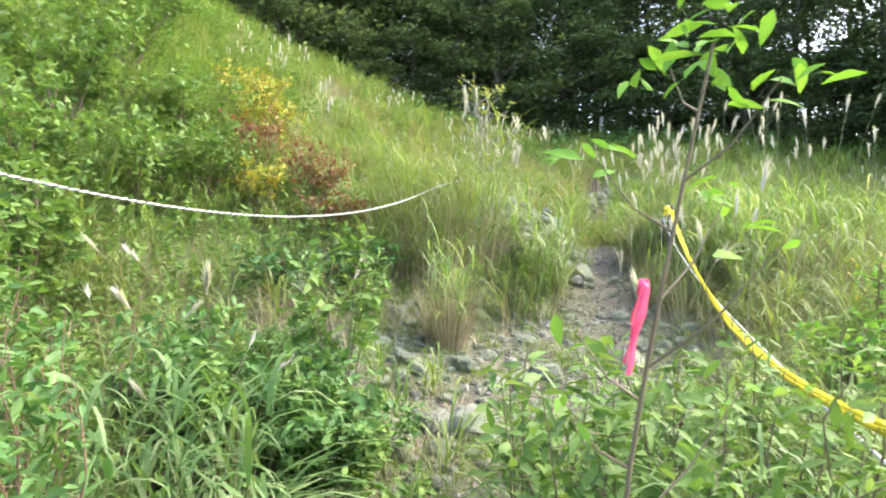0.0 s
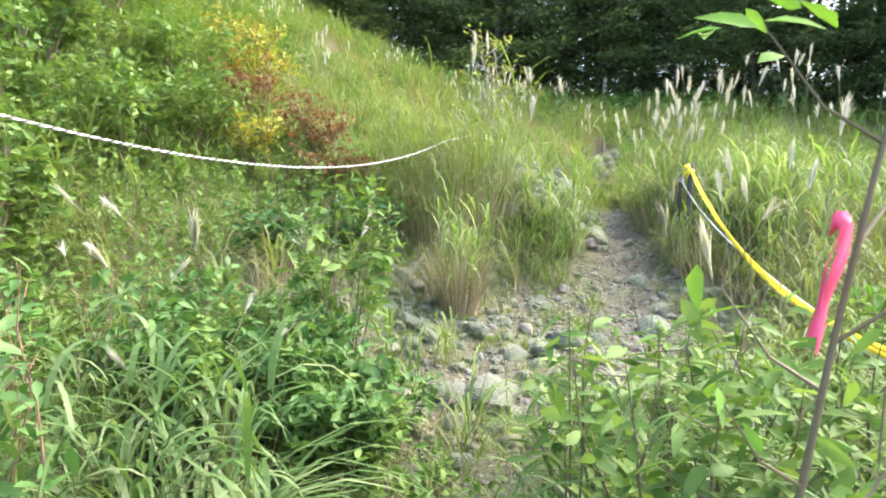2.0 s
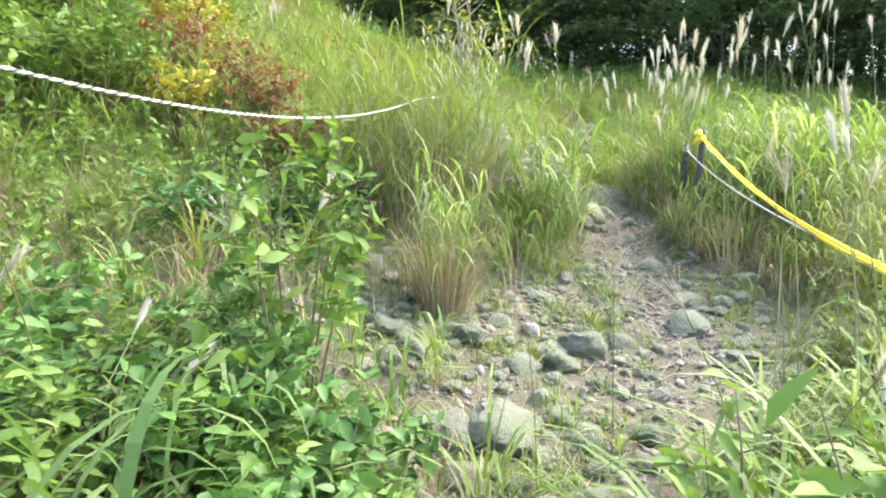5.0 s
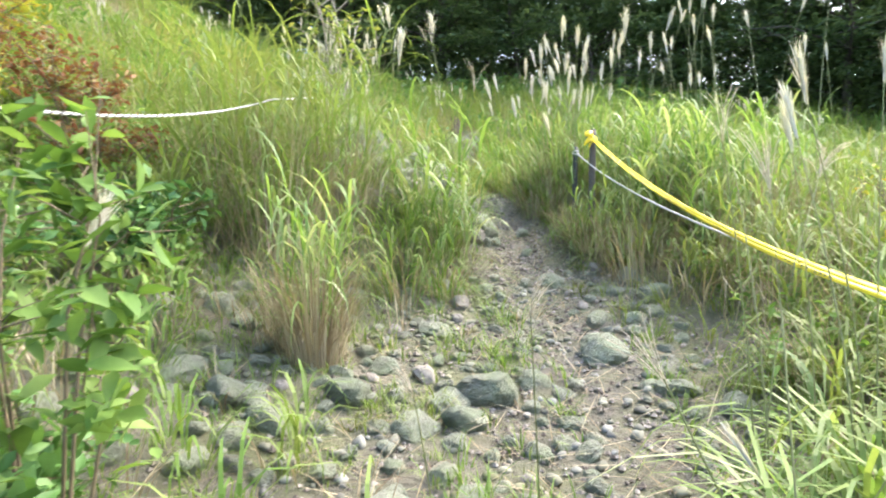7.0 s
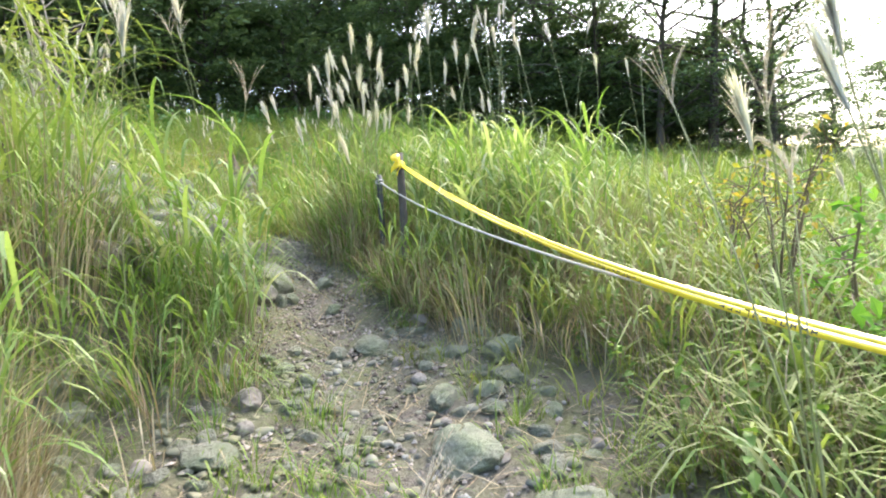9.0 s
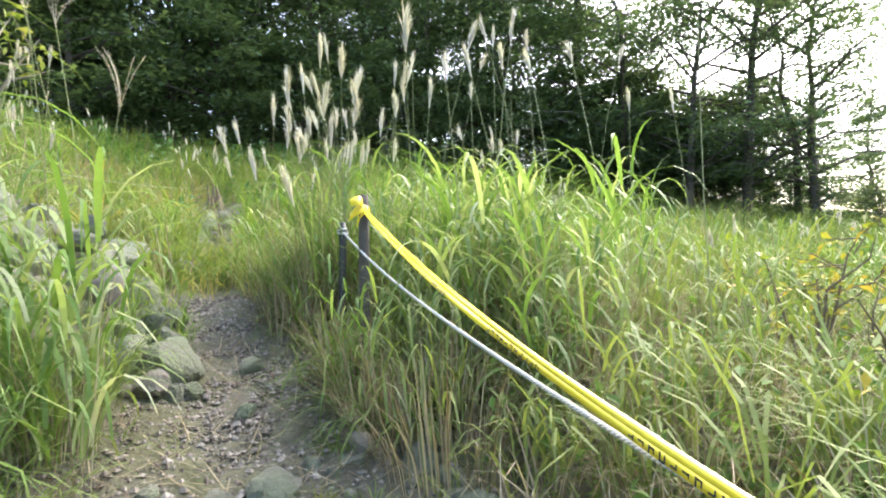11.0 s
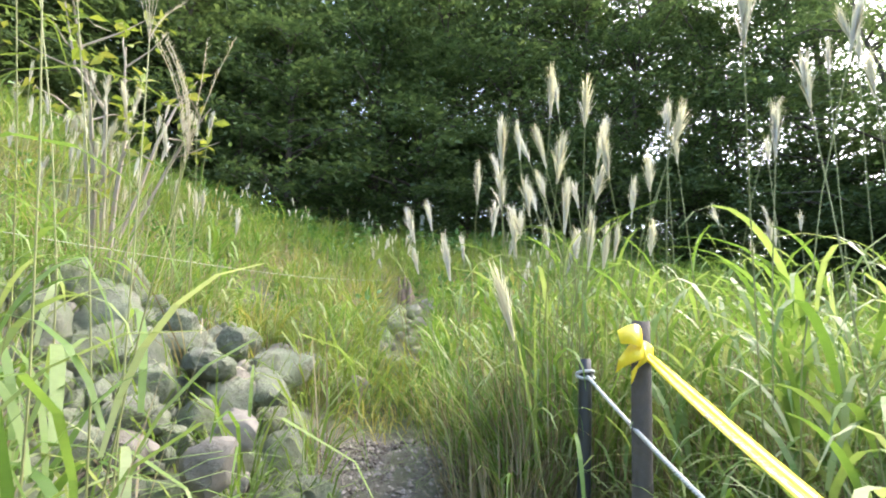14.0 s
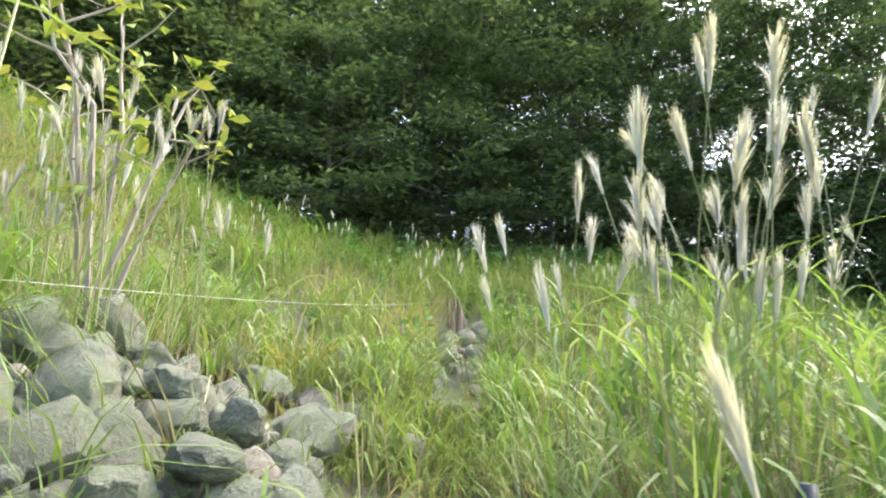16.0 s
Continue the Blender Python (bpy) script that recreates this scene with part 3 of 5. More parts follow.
def stalk(parent, base, tip, r, plume=True, scale=1.0, thick=0.004, m=None, heads=None):
    b, t = np.array(base, float), np.array(tip, float)
    k = np.linspace(0, 1, 5)[:, None]
    flat = np.array([t[0] - b[0], t[1] - b[1], 0])
    pts = b + (t - b) * k - flat * (0.25 * np.sin(np.pi * k))
    st = piece("stalk", mesh_of("stalk", *tube(pts, thick * (1 - 0.5 * k[:, 0]), 5), m or M_GREENSTEM), parent)
    if plume:
        d = Vector(pts[-1] - pts[-2]).normalized()
        q = d.to_track_quat("Z", "Y").to_matrix().to_4x4()
        piece("plume", r.choice(heads or PLUMES), st, m=Matrix.Translation(pts[-1] - np.array(d) * 0.03) @ q @ pose(0, 0, 0, 0, 0, r.uniform(0, 360)) @ Matrix.Scale(scale, 4))
    return st


def silver_grass(x, y, n, tall, width, plumes=0, stalk_h=(1.3, 1.9), spread=0.14, seed=1, droop=(50, 130), lean=(3, 25), mat=None, label="", dry=0, pscale=1.0, seg=6, bow=(0.02, 0.2), culm=False, fan=False):
    """A tussock: arching blades, with feathery stalks above them."""
    r, g = random.Random(seed), np.random.default_rng(seed)
    z = float(height(x, y))
    t = holder("silver_grass", pose(x, y, z))
    a, rad = g.uniform(0, 6.28, n), spread * np.sqrt(g.uniform(0, 1, n))
    roots = np.stack([rad * np.cos(a), rad * np.sin(a), np.full(n, -0.03)], 1)
    if culm:
        # upright stems, each with several leaves that bow outwards at different heights
        per = 5
        m = n // per
        a0, r0 = g.uniform(0, 6.28, m), spread * np.sqrt(g.uniform(0, 1, m))
        high = tall * g.uniform(0.5, 0.85, m)
        off = np.stack([np.cos(a0), np.sin(a0)], 1) * (0.22 * high)[:, None] * g.uniform(0.2, 1, m)[:, None]
        foot = np.stack([r0 * np.cos(a0), r0 * np.sin(a0), np.full(m, -0.03)], 1)
        q = np.repeat(np.arange(m), per)
        u = np.tile(np.linspace(0.25, 1.0, per), m) * g.uniform(0.85, 1.0, m * per)
        roots = foot[q] + np.concatenate([off[q] * (u ** 1.5)[:, None], (high[q] * u)[:, None]], 1)
        az = g.uniform(0, 6.28, m * per)
        leaf = blades(roots, az, tall * g.uniform(0.3, 0.6, m * per), width * g.uniform(0.7, 1.3, m * per), g.uniform(90, 165, m * per), g.uniform(5, 35, m * per), seg)
        stem = blades(foot, np.arctan2(off[:, 0], off[:, 1]), high, np.full(m, 0.006), np.full(m, 12.0), np.degrees(np.hypot(off[:, 0], off[:, 1]) / high), 3)
        piece("blades", mesh_of("blades", *leaf, mat or M_BROAD), t)
        piece("stems", mesh_of("stems", *stem, M_DRY), t, "thin straw-coloured culms")
    else:
        piece("blades", mesh_of("blades", *blades(roots, np.pi / 2 - a + g.normal(0, 0.5, n), tall * g.uniform(0.35, 1.1, n), width * g.uniform(0.6, 1.3, n),
                                                  g.uniform(*droop, n), g.uniform(*lean, n), seg), mat or M_BROAD), t)
    if dry:
        a, rad = g.uniform(0, 6.28, dry), spread * np.sqrt(g.uniform(0.4, 1.2, dry))
        roots = np.stack([rad * np.cos(a), rad * np.sin(a), np.full(dry, -0.03)], 1)
        piece("dead_stems", mesh_of("dead_stems", *blades(roots, np.pi / 2 - a, tall * g.uniform(0.3, 0.7, dry), 0.007 * g.uniform(0.6, 1.3, dry),
                                                          g.uniform(-20, 95, dry), g.uniform(0, 18, dry), 4), M_DRY), t, "dry brown stems at the foot")
    for i in range(plumes):
        h = r.uniform(*stalk_h)
        aa, lean_ = r.uniform(0, 6.28), r.uniform(*bow) * h
        b = (r.gauss(0, spread * 0.6), r.gauss(0, spread * 0.6), 0)
        if fan:
            aa = math.atan2(b[1], b[0]) + r.gauss(0, 0.5)
        stalk(t, b, (b[0] + math.cos(aa) * lean_, b[1] + math.sin(aa) * lean_, h), r, True, r.uniform(0.8, 1.15) * pscale)
    return tagged(t, label or ("silver grass tussock with pale feathery plumes" if plumes else "arching green silver grass tussock"), "grass", "silver grass tussocks")


# foreground tussocks with long arching blades
ARCH = dict(droop=(115, 200), lean=(2, 28))
silver_grass(-1.00, 2.62, 200, 1.25, 0.021, 0, seed=2, spread=0.22, label="large tussock of long arching green blades", mat=M_BROAD_SHADE, **ARCH)
silver_grass(-0.85, 2.25, 110, 1.0, 0.019, 0, seed=24, spread=0.16, label="tussock of long arching green blades", mat=M_BROAD_SHADE, **ARCH)
silver_grass(-1.65, 2.95, 110, 1.2, 0.018, 2, (0.9, 1.1), seed=3, label="arching green tussock with low pale plumes", spread=0.22, bow=(0.4, 0.8), pscale=0.7, mat=M_BROAD_SHADE, **ARCH)
silver_grass(-1.25, 3.35, 80, 1.0, 0.016, 3, (0.65, 0.85), seed=4, spread=0.2, bow=(0.4, 0.8), pscale=0.7, mat=M_BROAD_SHADE, **ARCH)
silver_grass(-0.72, 2.92, 60, 0.85, 0.018, 0, seed=42, spread=0.18, label="tussock of long arching green blades", mat=M_BROAD_SHADE, **ARCH)
silver_grass(-1.9, 2.2, 110, 0.95, 0.015, 0, seed=5, spread=0.2, mat=M_BROAD_SHADE, **ARCH)
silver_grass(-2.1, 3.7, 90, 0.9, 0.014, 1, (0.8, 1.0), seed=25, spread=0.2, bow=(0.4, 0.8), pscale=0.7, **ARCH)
silver_grass(0.80, 2.05, 70, 0.85, 0.016, 0, (1.2, 1.4), seed=6, spread=0.16, mat=M_BROAD_SHADE, **ARCH)
silver_grass(1.25, 2.65, 70, 0.9, 0.016, 0, (1.3, 1.5), seed=7, spread=0.16, mat=M_BROAD_SHADE, **ARCH)
silver_grass(0.62, 1.15, 40, 0.80, 0.018, 0, seed=8, spread=0.15, mat=M_BROAD_SHADE, **ARCH)
silver_grass(0.74, 3.32, 60, 1.0, 0.021, 0, seed=33, spread=0.15, mat=M_BROAD_SHADE, **ARCH)
silver_grass(0.98, 3.05, 60, 0.95, 0.020, 1, (1.0, 1.2), seed=34, spread=0.15, mat=M_BROAD_SHADE, **ARCH)
silver_grass(0.72, 2.6, 60, 0.8, 0.015, 0, seed=35, spread=0.15, mat=M_BROAD_SHADE, **ARCH)
silver_grass(0.15, 2.95, 40, 0.45, 0.012, 0, seed=26, spread=0.15, mat=M_BROAD_SHADE, **ARCH)
silver_grass(1.42, 3.75, 70, 1.0, 0.022, 0, seed=30, spread=0.16, **ARCH)
silver_grass(1.15, 3.55, 70, 0.9, 0.018, 4, (0.45, 0.75), seed=9, spread=0.14, bow=(0.3, 0.8), label="loose tussock of white-ribbed blades with open plumes", pscale=0.55, **ARCH)
silver_grass(1.75, 3.9, 70, 0.95, 0.018, 3, (1.1, 1.7), seed=10, spread=0.16, pscale=0.75, **ARCH)
silver_grass(0.92, 2.9, 18, 1.1, 0.026, 0, seed=36, spread=0.10, label="few broad white-ribbed blades arching over the trail", mat=M_BROAD_SHADE, **ARCH)
silver_grass(1.45, 3.3, 34, 1.15, 0.024, 1, (1.5, 1.8), seed=37, spread=0.14, pscale=0.8, label="broad white-ribbed blades with a pale plume", mat=M_BROAD_SHADE, **ARCH)
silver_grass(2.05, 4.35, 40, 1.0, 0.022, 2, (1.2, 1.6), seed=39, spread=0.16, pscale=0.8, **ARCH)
silver_grass(1.95, 2.9, 80, 0.9, 0.016, 0, seed=27, spread=0.2, mat=M_BROAD_SHADE, **ARCH)
silver_grass(2.5, 3.7, 80, 0.9, 0.016, 0, seed=28, spread=0.2, **ARCH)
silver_grass(2.55, 5.0, 80, 0.8, 0.014, 0, seed=29, spread=0.2, dry=40, **ARCH)
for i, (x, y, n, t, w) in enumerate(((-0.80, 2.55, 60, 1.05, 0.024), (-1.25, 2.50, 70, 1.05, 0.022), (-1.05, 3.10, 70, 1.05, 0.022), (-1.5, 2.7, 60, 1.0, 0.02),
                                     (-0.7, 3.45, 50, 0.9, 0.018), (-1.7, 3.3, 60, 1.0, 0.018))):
    silver_grass(x, y, n, t, w, 0, seed=210 + i, spread=0.18, culm=True, mat=M_BROAD_SHADE, label="leafy tussock of long broad arching blades")
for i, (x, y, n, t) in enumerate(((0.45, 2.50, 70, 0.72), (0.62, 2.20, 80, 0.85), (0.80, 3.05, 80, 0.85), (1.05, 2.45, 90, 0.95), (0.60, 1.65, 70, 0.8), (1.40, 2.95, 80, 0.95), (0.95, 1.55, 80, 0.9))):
    silver_grass(x, y, n, t, 0.015, 0, seed=230 + i, spread=0.2, culm=True, dry=30, mat=M_BROAD_SHADE, label="loose green tussock with thin stems beside the trail")
arch = holder("silver_grass", pose(0.76, 2.55, float(height(0.76, 2.55)) - 0.02))
for az, ln, wide_, bend, off_ in ((-0.5, 1.25, 0.026, 72.0, 4.0), (-0.1, 1.1, 0.024, 95.0, 10.0), (0.5, 1.2, 0.024, 90.0, 12.0), (1.3, 1.1, 0.022, 105.0, 14.0)):
    piece("blade", mesh_of("blade", *blades(np.zeros((1, 3)), np.array([az]), np.array([ln]), np.array([wide_]), np.array([bend]), np.array([off_]), 12), M_BROAD), arch)
tagged(arch, "few long broad white-ribbed blades leaning over the trail", "grass")
for i, (x, y, t, p) in enumerate(((-1.2, 3.75, 0.95, 2), (-1.6, 4.2, 0.95, 1), (-0.95, 4.1, 0.9, 2), (-1.9, 3.9, 0.95, 1), (-1.4, 4.75, 0.8, 0), (-2.2, 4.6, 0.9, 1))):
    silver_grass(x, y, 75, t, 0.014, p, (0.9, 1.15), seed=350 + i, spread=0.2, dry=60, bow=(0.4, 0.7), pscale=0.75, droop=(100, 175), lean=(4, 32), mat=M_BROAD if i % 2 else M_GRASS, label="arching tussock with straw stems among bushes on the bank")
# the tussock with a thick dry foot in the clearing, and tall reeds behind it
silver_grass(0.06, 5.95, 170, 1.25, 0.016, 0, seed=12, spread=0.17, dry=420, culm=True, label="upright tussock of green blades on a thick dry foot")
silver_grass(-0.15, 7.25, 230, 1.85, 0.017, 0, mat=M_GRASS, seed=13, spread=0.34, dry=180, culm=True, label="tall upright stand of grass with dry brown stems")
silver_grass(0.32, 7.65, 230, 1.95, 0.017, 2, (2.0, 2.3), mat=M_GRASS, seed=14, spread=0.34, dry=180, culm=True, label="tall upright stand of grass with dry brown stems")
silver_grass(-0.55, 7.9, 200, 1.75, 0.017, 0, mat=M_GRASS, seed=15, spread=0.34, dry=120, culm=True, label="tall upright stand of grass with dry brown stems")
# left of the narrow trail
silver_grass(1.25, 7.55, 90, 0.8, 0.010, 0, seed=16, dry=60, spread=0.18, label="drooping tussock with a straw foot by the trail")
silver_grass(0.75, 6.95, 90, 0.8, 0.010, 1, (1.5, 1.9), seed=17, dry=50, spread=0.2)
silver_grass(1.28, 7.48, 55, 1.6, 0.026, 1, (1.9, 2.1), seed=18, spread=0.14, culm=True, label="tall plant of broad white-ribbed blades beside the trail", droop=(90, 160), lean=(2, 22), pscale=0.8)
silver_grass(1.1, 8.0, 50, 1.3, 0.022, 2, (1.7, 2.0), seed=38, spread=0.12, pscale=0.8, **ARCH)
silver_grass(0.35, 8.5, 60, 0.9, 0.014, 1, (1.3, 1.6), seed=19, spread=0.2)
for i, (x, y, t, w) in enumerate(((1.36, 7.30, 1.2, 0.024), (1.08, 7.80, 1.25, 0.022), (0.95, 8.2, 1.1, 0.02))):
    silver_grass(x, y, 50, t, w, 0, seed=190 + i, spread=0.14, culm=True, seg=8, label="broad white-ribbed blades arching before the rocks")
# grass closing in on the heap of rocks
for i, (x, y, n, t) in enumerate(((0.35, 8.95, 70, 1.0), (0.40, 9.5, 60, 0.9), (0.15, 9.2, 80, 1.1), (0.75, 8.45, 40, 0.8), (0.05, 8.6, 70, 1.0))):
    silver_grass(x, y, n, t, 0.016, 0, seed=170 + i, spread=0.2, dry=50, **ARCH)
for i, (x, y, n, t, w) in enumerate(((2.66, 7.40, 100, 0.7, 0.012), (2.74, 7.85, 100, 0.75, 0.013), (2.82, 8.35, 100, 0.75, 0.013), (2.86, 8.85, 90, 0.7, 0.013),
                                     (2.78, 7.15, 110, 0.8, 0.014), (1.12, 6.95, 90, 0.7, 0.010), (0.92, 7.35, 110, 0.8, 0.011), (1.28, 7.95, 90, 0.7, 0.011))):
    silver_grass(x, y, n, t, w, 0, seed=300 + i, spread=0.17, droop=(100, 175), lean=(8, 48), dry=70, mat=M_GRASS if i % 3 else M_BROAD, label="drooping green tussock with straw stems at the trail edge")
# round the stakes
for i, (x, y, n, t, w, p) in enumerate(((2.72, 7.45, 80, 0.75, 0.012, 0), (3.15, 7.55, 90, 0.9, 0.013, 2), (3.3, 8.15, 100, 0.95, 0.015, 2), (2.78, 8.9, 90, 0.75, 0.012, 0),
                                        (3.25, 8.95, 110, 0.9, 0.016, 0), (3.75, 8.55, 110, 1.05, 0.018, 3), (4.0, 7.7, 100, 1.05, 0.017, 4), (3.5, 6.9, 90, 0.9, 0.013, 2),
                                        (4.5, 8.4, 100, 1.1, 0.018, 4), (4.9, 7.2, 90, 1.0, 0.014, 3), (2.65, 6.75, 70, 0.7, 0.011, 0), (3.0, 9.7, 100, 0.8, 0.013, 0),
                                        (4.2, 6.2, 90, 0.9, 0.013, 2), (3.2, 6.0, 90, 0.8, 0.012, 1), (4.6, 9.4, 90, 1.0, 0.015, 4), (5.5, 8.3, 90, 1.0, 0.015, 4))):
    silver_grass(x, y, int(n * 0.9), (1.3 if x > 3.4 and y > 7.3 else 0.85 if 7 < y < 9 else 1.05), w * 1.15, p // 2, (1.6, 2.2), seed=40 + i, spread=0.26, dry=130, pscale=0.8,
                 mat=M_GRASS if y < 7.3 else M_BROAD, culm=True)
# bright cushions on the clearing
for i, (x, y, t) in enumerate(((1.12, 5.80, 0.16), (2.12, 6.75, 0.16), (0.55, 5.10, 0.1), (0.80, 4.72, 0.1), (2.40, 7.25, 0.15), (0.18, 5.32, 0.1), (-0.1, 5.05, 0.11))):
    silver_grass(x, y, 150, t, 0.0045, 0, seed=370 + i, spread=0.11, droop=(20, 110), lean=(2, 40), seg=3, mat=M_MOSS if i % 2 else M_GRASS, label="small bright green cushion of fine grass and moss")
# tussocks up the slope
slope_tufts = [silver_grass(1.2, 11.5, 110, 0.95, 0.020, 0, seed=90, spread=0.24, seg=4, culm=True), silver_grass(4.4, 11.2, 110, 1.05, 0.021, 0, seed=91, spread=0.24, seg=4, culm=True),
               silver_grass(2.0, 13.2, 110, 0.95, 0.020, 0, seed=92, spread=0.22, seg=4, culm=True, mat=M_GRASS, dry=40, label="green tussock yellowing at the foot"),
               silver_grass(1.6, 12.0, 60, 1.1, 0.016, 0, seed=93, spread=0.2, seg=4, droop=(50, 120), mat=M_STRAW, dry=40, label="straw-yellow tussock on the slope")]
rs = random.Random(8)
for i in range(110):
    x, y = rs.uniform(-4, 9), rs.uniform(9.8, 21)
    if abs(x - float(path_x(y))) < 0.5 or float(heap(x, y)) or (x < 2.2 and y < 11):
        continue
    c = copy_thing(rs.choice(slope_tufts), pose(x, y, float(height(x, y)), 0, 0, rs.uniform(0, 360)))
    c.matrix_basis = c.matrix_basis @ Matrix.Scale(rs.uniform(0.6, 1.0), 4)
for i, (x, y) in enumerate(((3.2, 9.35), (3.05, 9.05), (3.7, 9.1), (4.15, 9.0), (3.75, 8.3), (4.05, 8.0), (3.55, 7.45), (3.75, 6.95), (4.4, 7.3))):
    silver_grass(x, y, 85, 1.4, 0.022, 0 if y > 8.5 else 1, (1.8, 2.4), pscale=0.8, seed=80 + i, spread=0.28, dry=90, culm=True, label="tall lush tussock of broad arching blades")
for i, (x, y, t) in enumerate(((3.25, 7.35, 1.3), (3.62, 7.75, 1.4), (3.95, 7.3, 1.35), (3.5, 8.15, 1.35), (3.35, 6.75, 1.15))):
    silver_grass(x, y, 75, t, 0.026, 0, seed=330 + i, spread=0.2, culm=True, seg=8, label="tall plant of broad white-ribbed arching blades")
# the stand of tall plumes
TALL = "tall stand of silver grass with many white plumes"
silver_grass(3.0, 8.95, 80, 1.1, 0.014, 22, (1.0, 1.9), seed=60, spread=0.24, droop=(20, 100), label=TALL, pscale=0.95, bow=(0.06, 0.32), fan=True)
silver_grass(3.42, 9.0, 70, 1.1, 0.014, 15, (1.2, 2.0), seed=61, spread=0.26, droop=(20, 100), label=TALL, pscale=1.0, bow=(0.05, 0.28), fan=True)
silver_grass(2.85, 9.75, 50, 0.9, 0.012, 7, (1.0, 1.5), seed=62, spread=0.25, droop=(20, 100), fan=True)


def plume_stems(x, y, stems, label, seed, blade=0.5, n=9, heads=None):
    """A few single stalks with plumes, and some blades at their foot. stems: tip and size of each plume."""
    z = float(height(x, y)) - 0.02
    r = random.Random(seed)
    t = holder("plume_stem", pose(x, y, z))
    for i, (tx, ty, tz, size) in enumerate(stems):
        stalk(t, (0.03 * i - 0.03, 0.02 * (i % 2), 0), (tx - x, ty - y, tz - z), r, scale=size, thick=0.0035, heads=heads)
    for i in range(n):
        piece("blade", mesh_of("blade", *blades(np.zeros((1, 3)), np.array([i * 0.9 + seed]), np.array([blade * (1 + 0.8 * i / n)]), np.array([0.017]), np.array([70.0 + 70 * i / n]), np.array([14.0]), 7), M_BROAD), t)
    return tagged(t, label, "grass")


plume_stems(1.42, 7.62, ((1.56, 7.42, 2.36, 1.0), (1.22, 7.70, 2.85, 0.8), (1.34, 7.95, 2.9, 0.8)), "loose silver grass stems with drooping plumes by the trail", 4, 0.45, heads=OPEN_PLUMES)
plume_stems(3.10, 7.60, ((3.0, 7.42, 2.85, 1.05), (3.25, 7.6, 2.6, 0.8), (3.5, 7.5, 2.95, 0.9)), "tall silver grass stems with pale plumes above the tape", 5, 0.6)
plume_stems(1.45, 4.15, ((1.29, 4.12, 1.52, 0.7), (1.98, 4.42, 1.40, 1.1), (1.62, 4.5, 1.62, 0.6)), "tall dark grass stems with silky plumes over the trail edge", 6, 0.4, heads=OPEN_PLUMES)
plume_stems(0.78, 4.40, ((0.72, 4.34, 0.98, 0.62),), "low silver grass stem with an open pinkish plume", 7, 0.25, 5, heads=OPEN_PLUMES)
plume_stems(0.90, 3.42, ((0.64, 3.50, 0.98, 0.6), (1.12, 3.75, 1.35, 0.7)), "low silver grass stems with open pinkish plumes", 8, 0.3, 7, heads=OPEN_PLUMES)
plume_stems(0.36, 4.12, ((0.27, 4.1, 0.84, 0.45),), "short grass stem with a thin open plume", 9, 0.2, 5, heads=OPEN_PLUMES)
# one plume leaning over the trail by the stakes
plume_stems(2.66, 7.98, ((2.49, 7.97, 2.04, 1.0),), "single silver grass stem with a leaning pale plume", 3, 0.4, 7)
# plumes over the meadow and the hill
rp = random.Random(5)
base_tufts = [silver_grass(-2.2, 11.0, 40, 0.9, 0.014, 7, (0.9, 1.4), seed=70, spread=0.3, seg=4), silver_grass(1.0, 12.2, 36, 0.8, 0.014, 4, (0.9, 1.3), seed=71, spread=0.3, seg=4),
              silver_grass(6.2, 10.5, 40, 1.0, 0.015, 6, (1.1, 1.6), seed=72, spread=0.3, seg=4)]
for i in range(33):
    if i < 13:
        x, y = -4.6 + rp.uniform(0, 5.5), 0
        y = 12.5 + (x + 4.6) * 0.75 + rp.uniform(-0.8, 1.6)
    elif i < 24:
        x, y = rp.uniform(5.5, 14), rp.uniform(5, 16)
    else:
        x, y = rp.uniform(-1, 9), rp.uniform(13, 21)
    t = rp.choice(base_tufts)
    c = copy_thing(t, pose(x, y, float(height(x, y)), 0, 0, rp.uniform(0, 360)))
    c.matrix_basis = c.matrix_basis @ Matrix.Scale(rp.uniform(0.55, 0.75), 4)


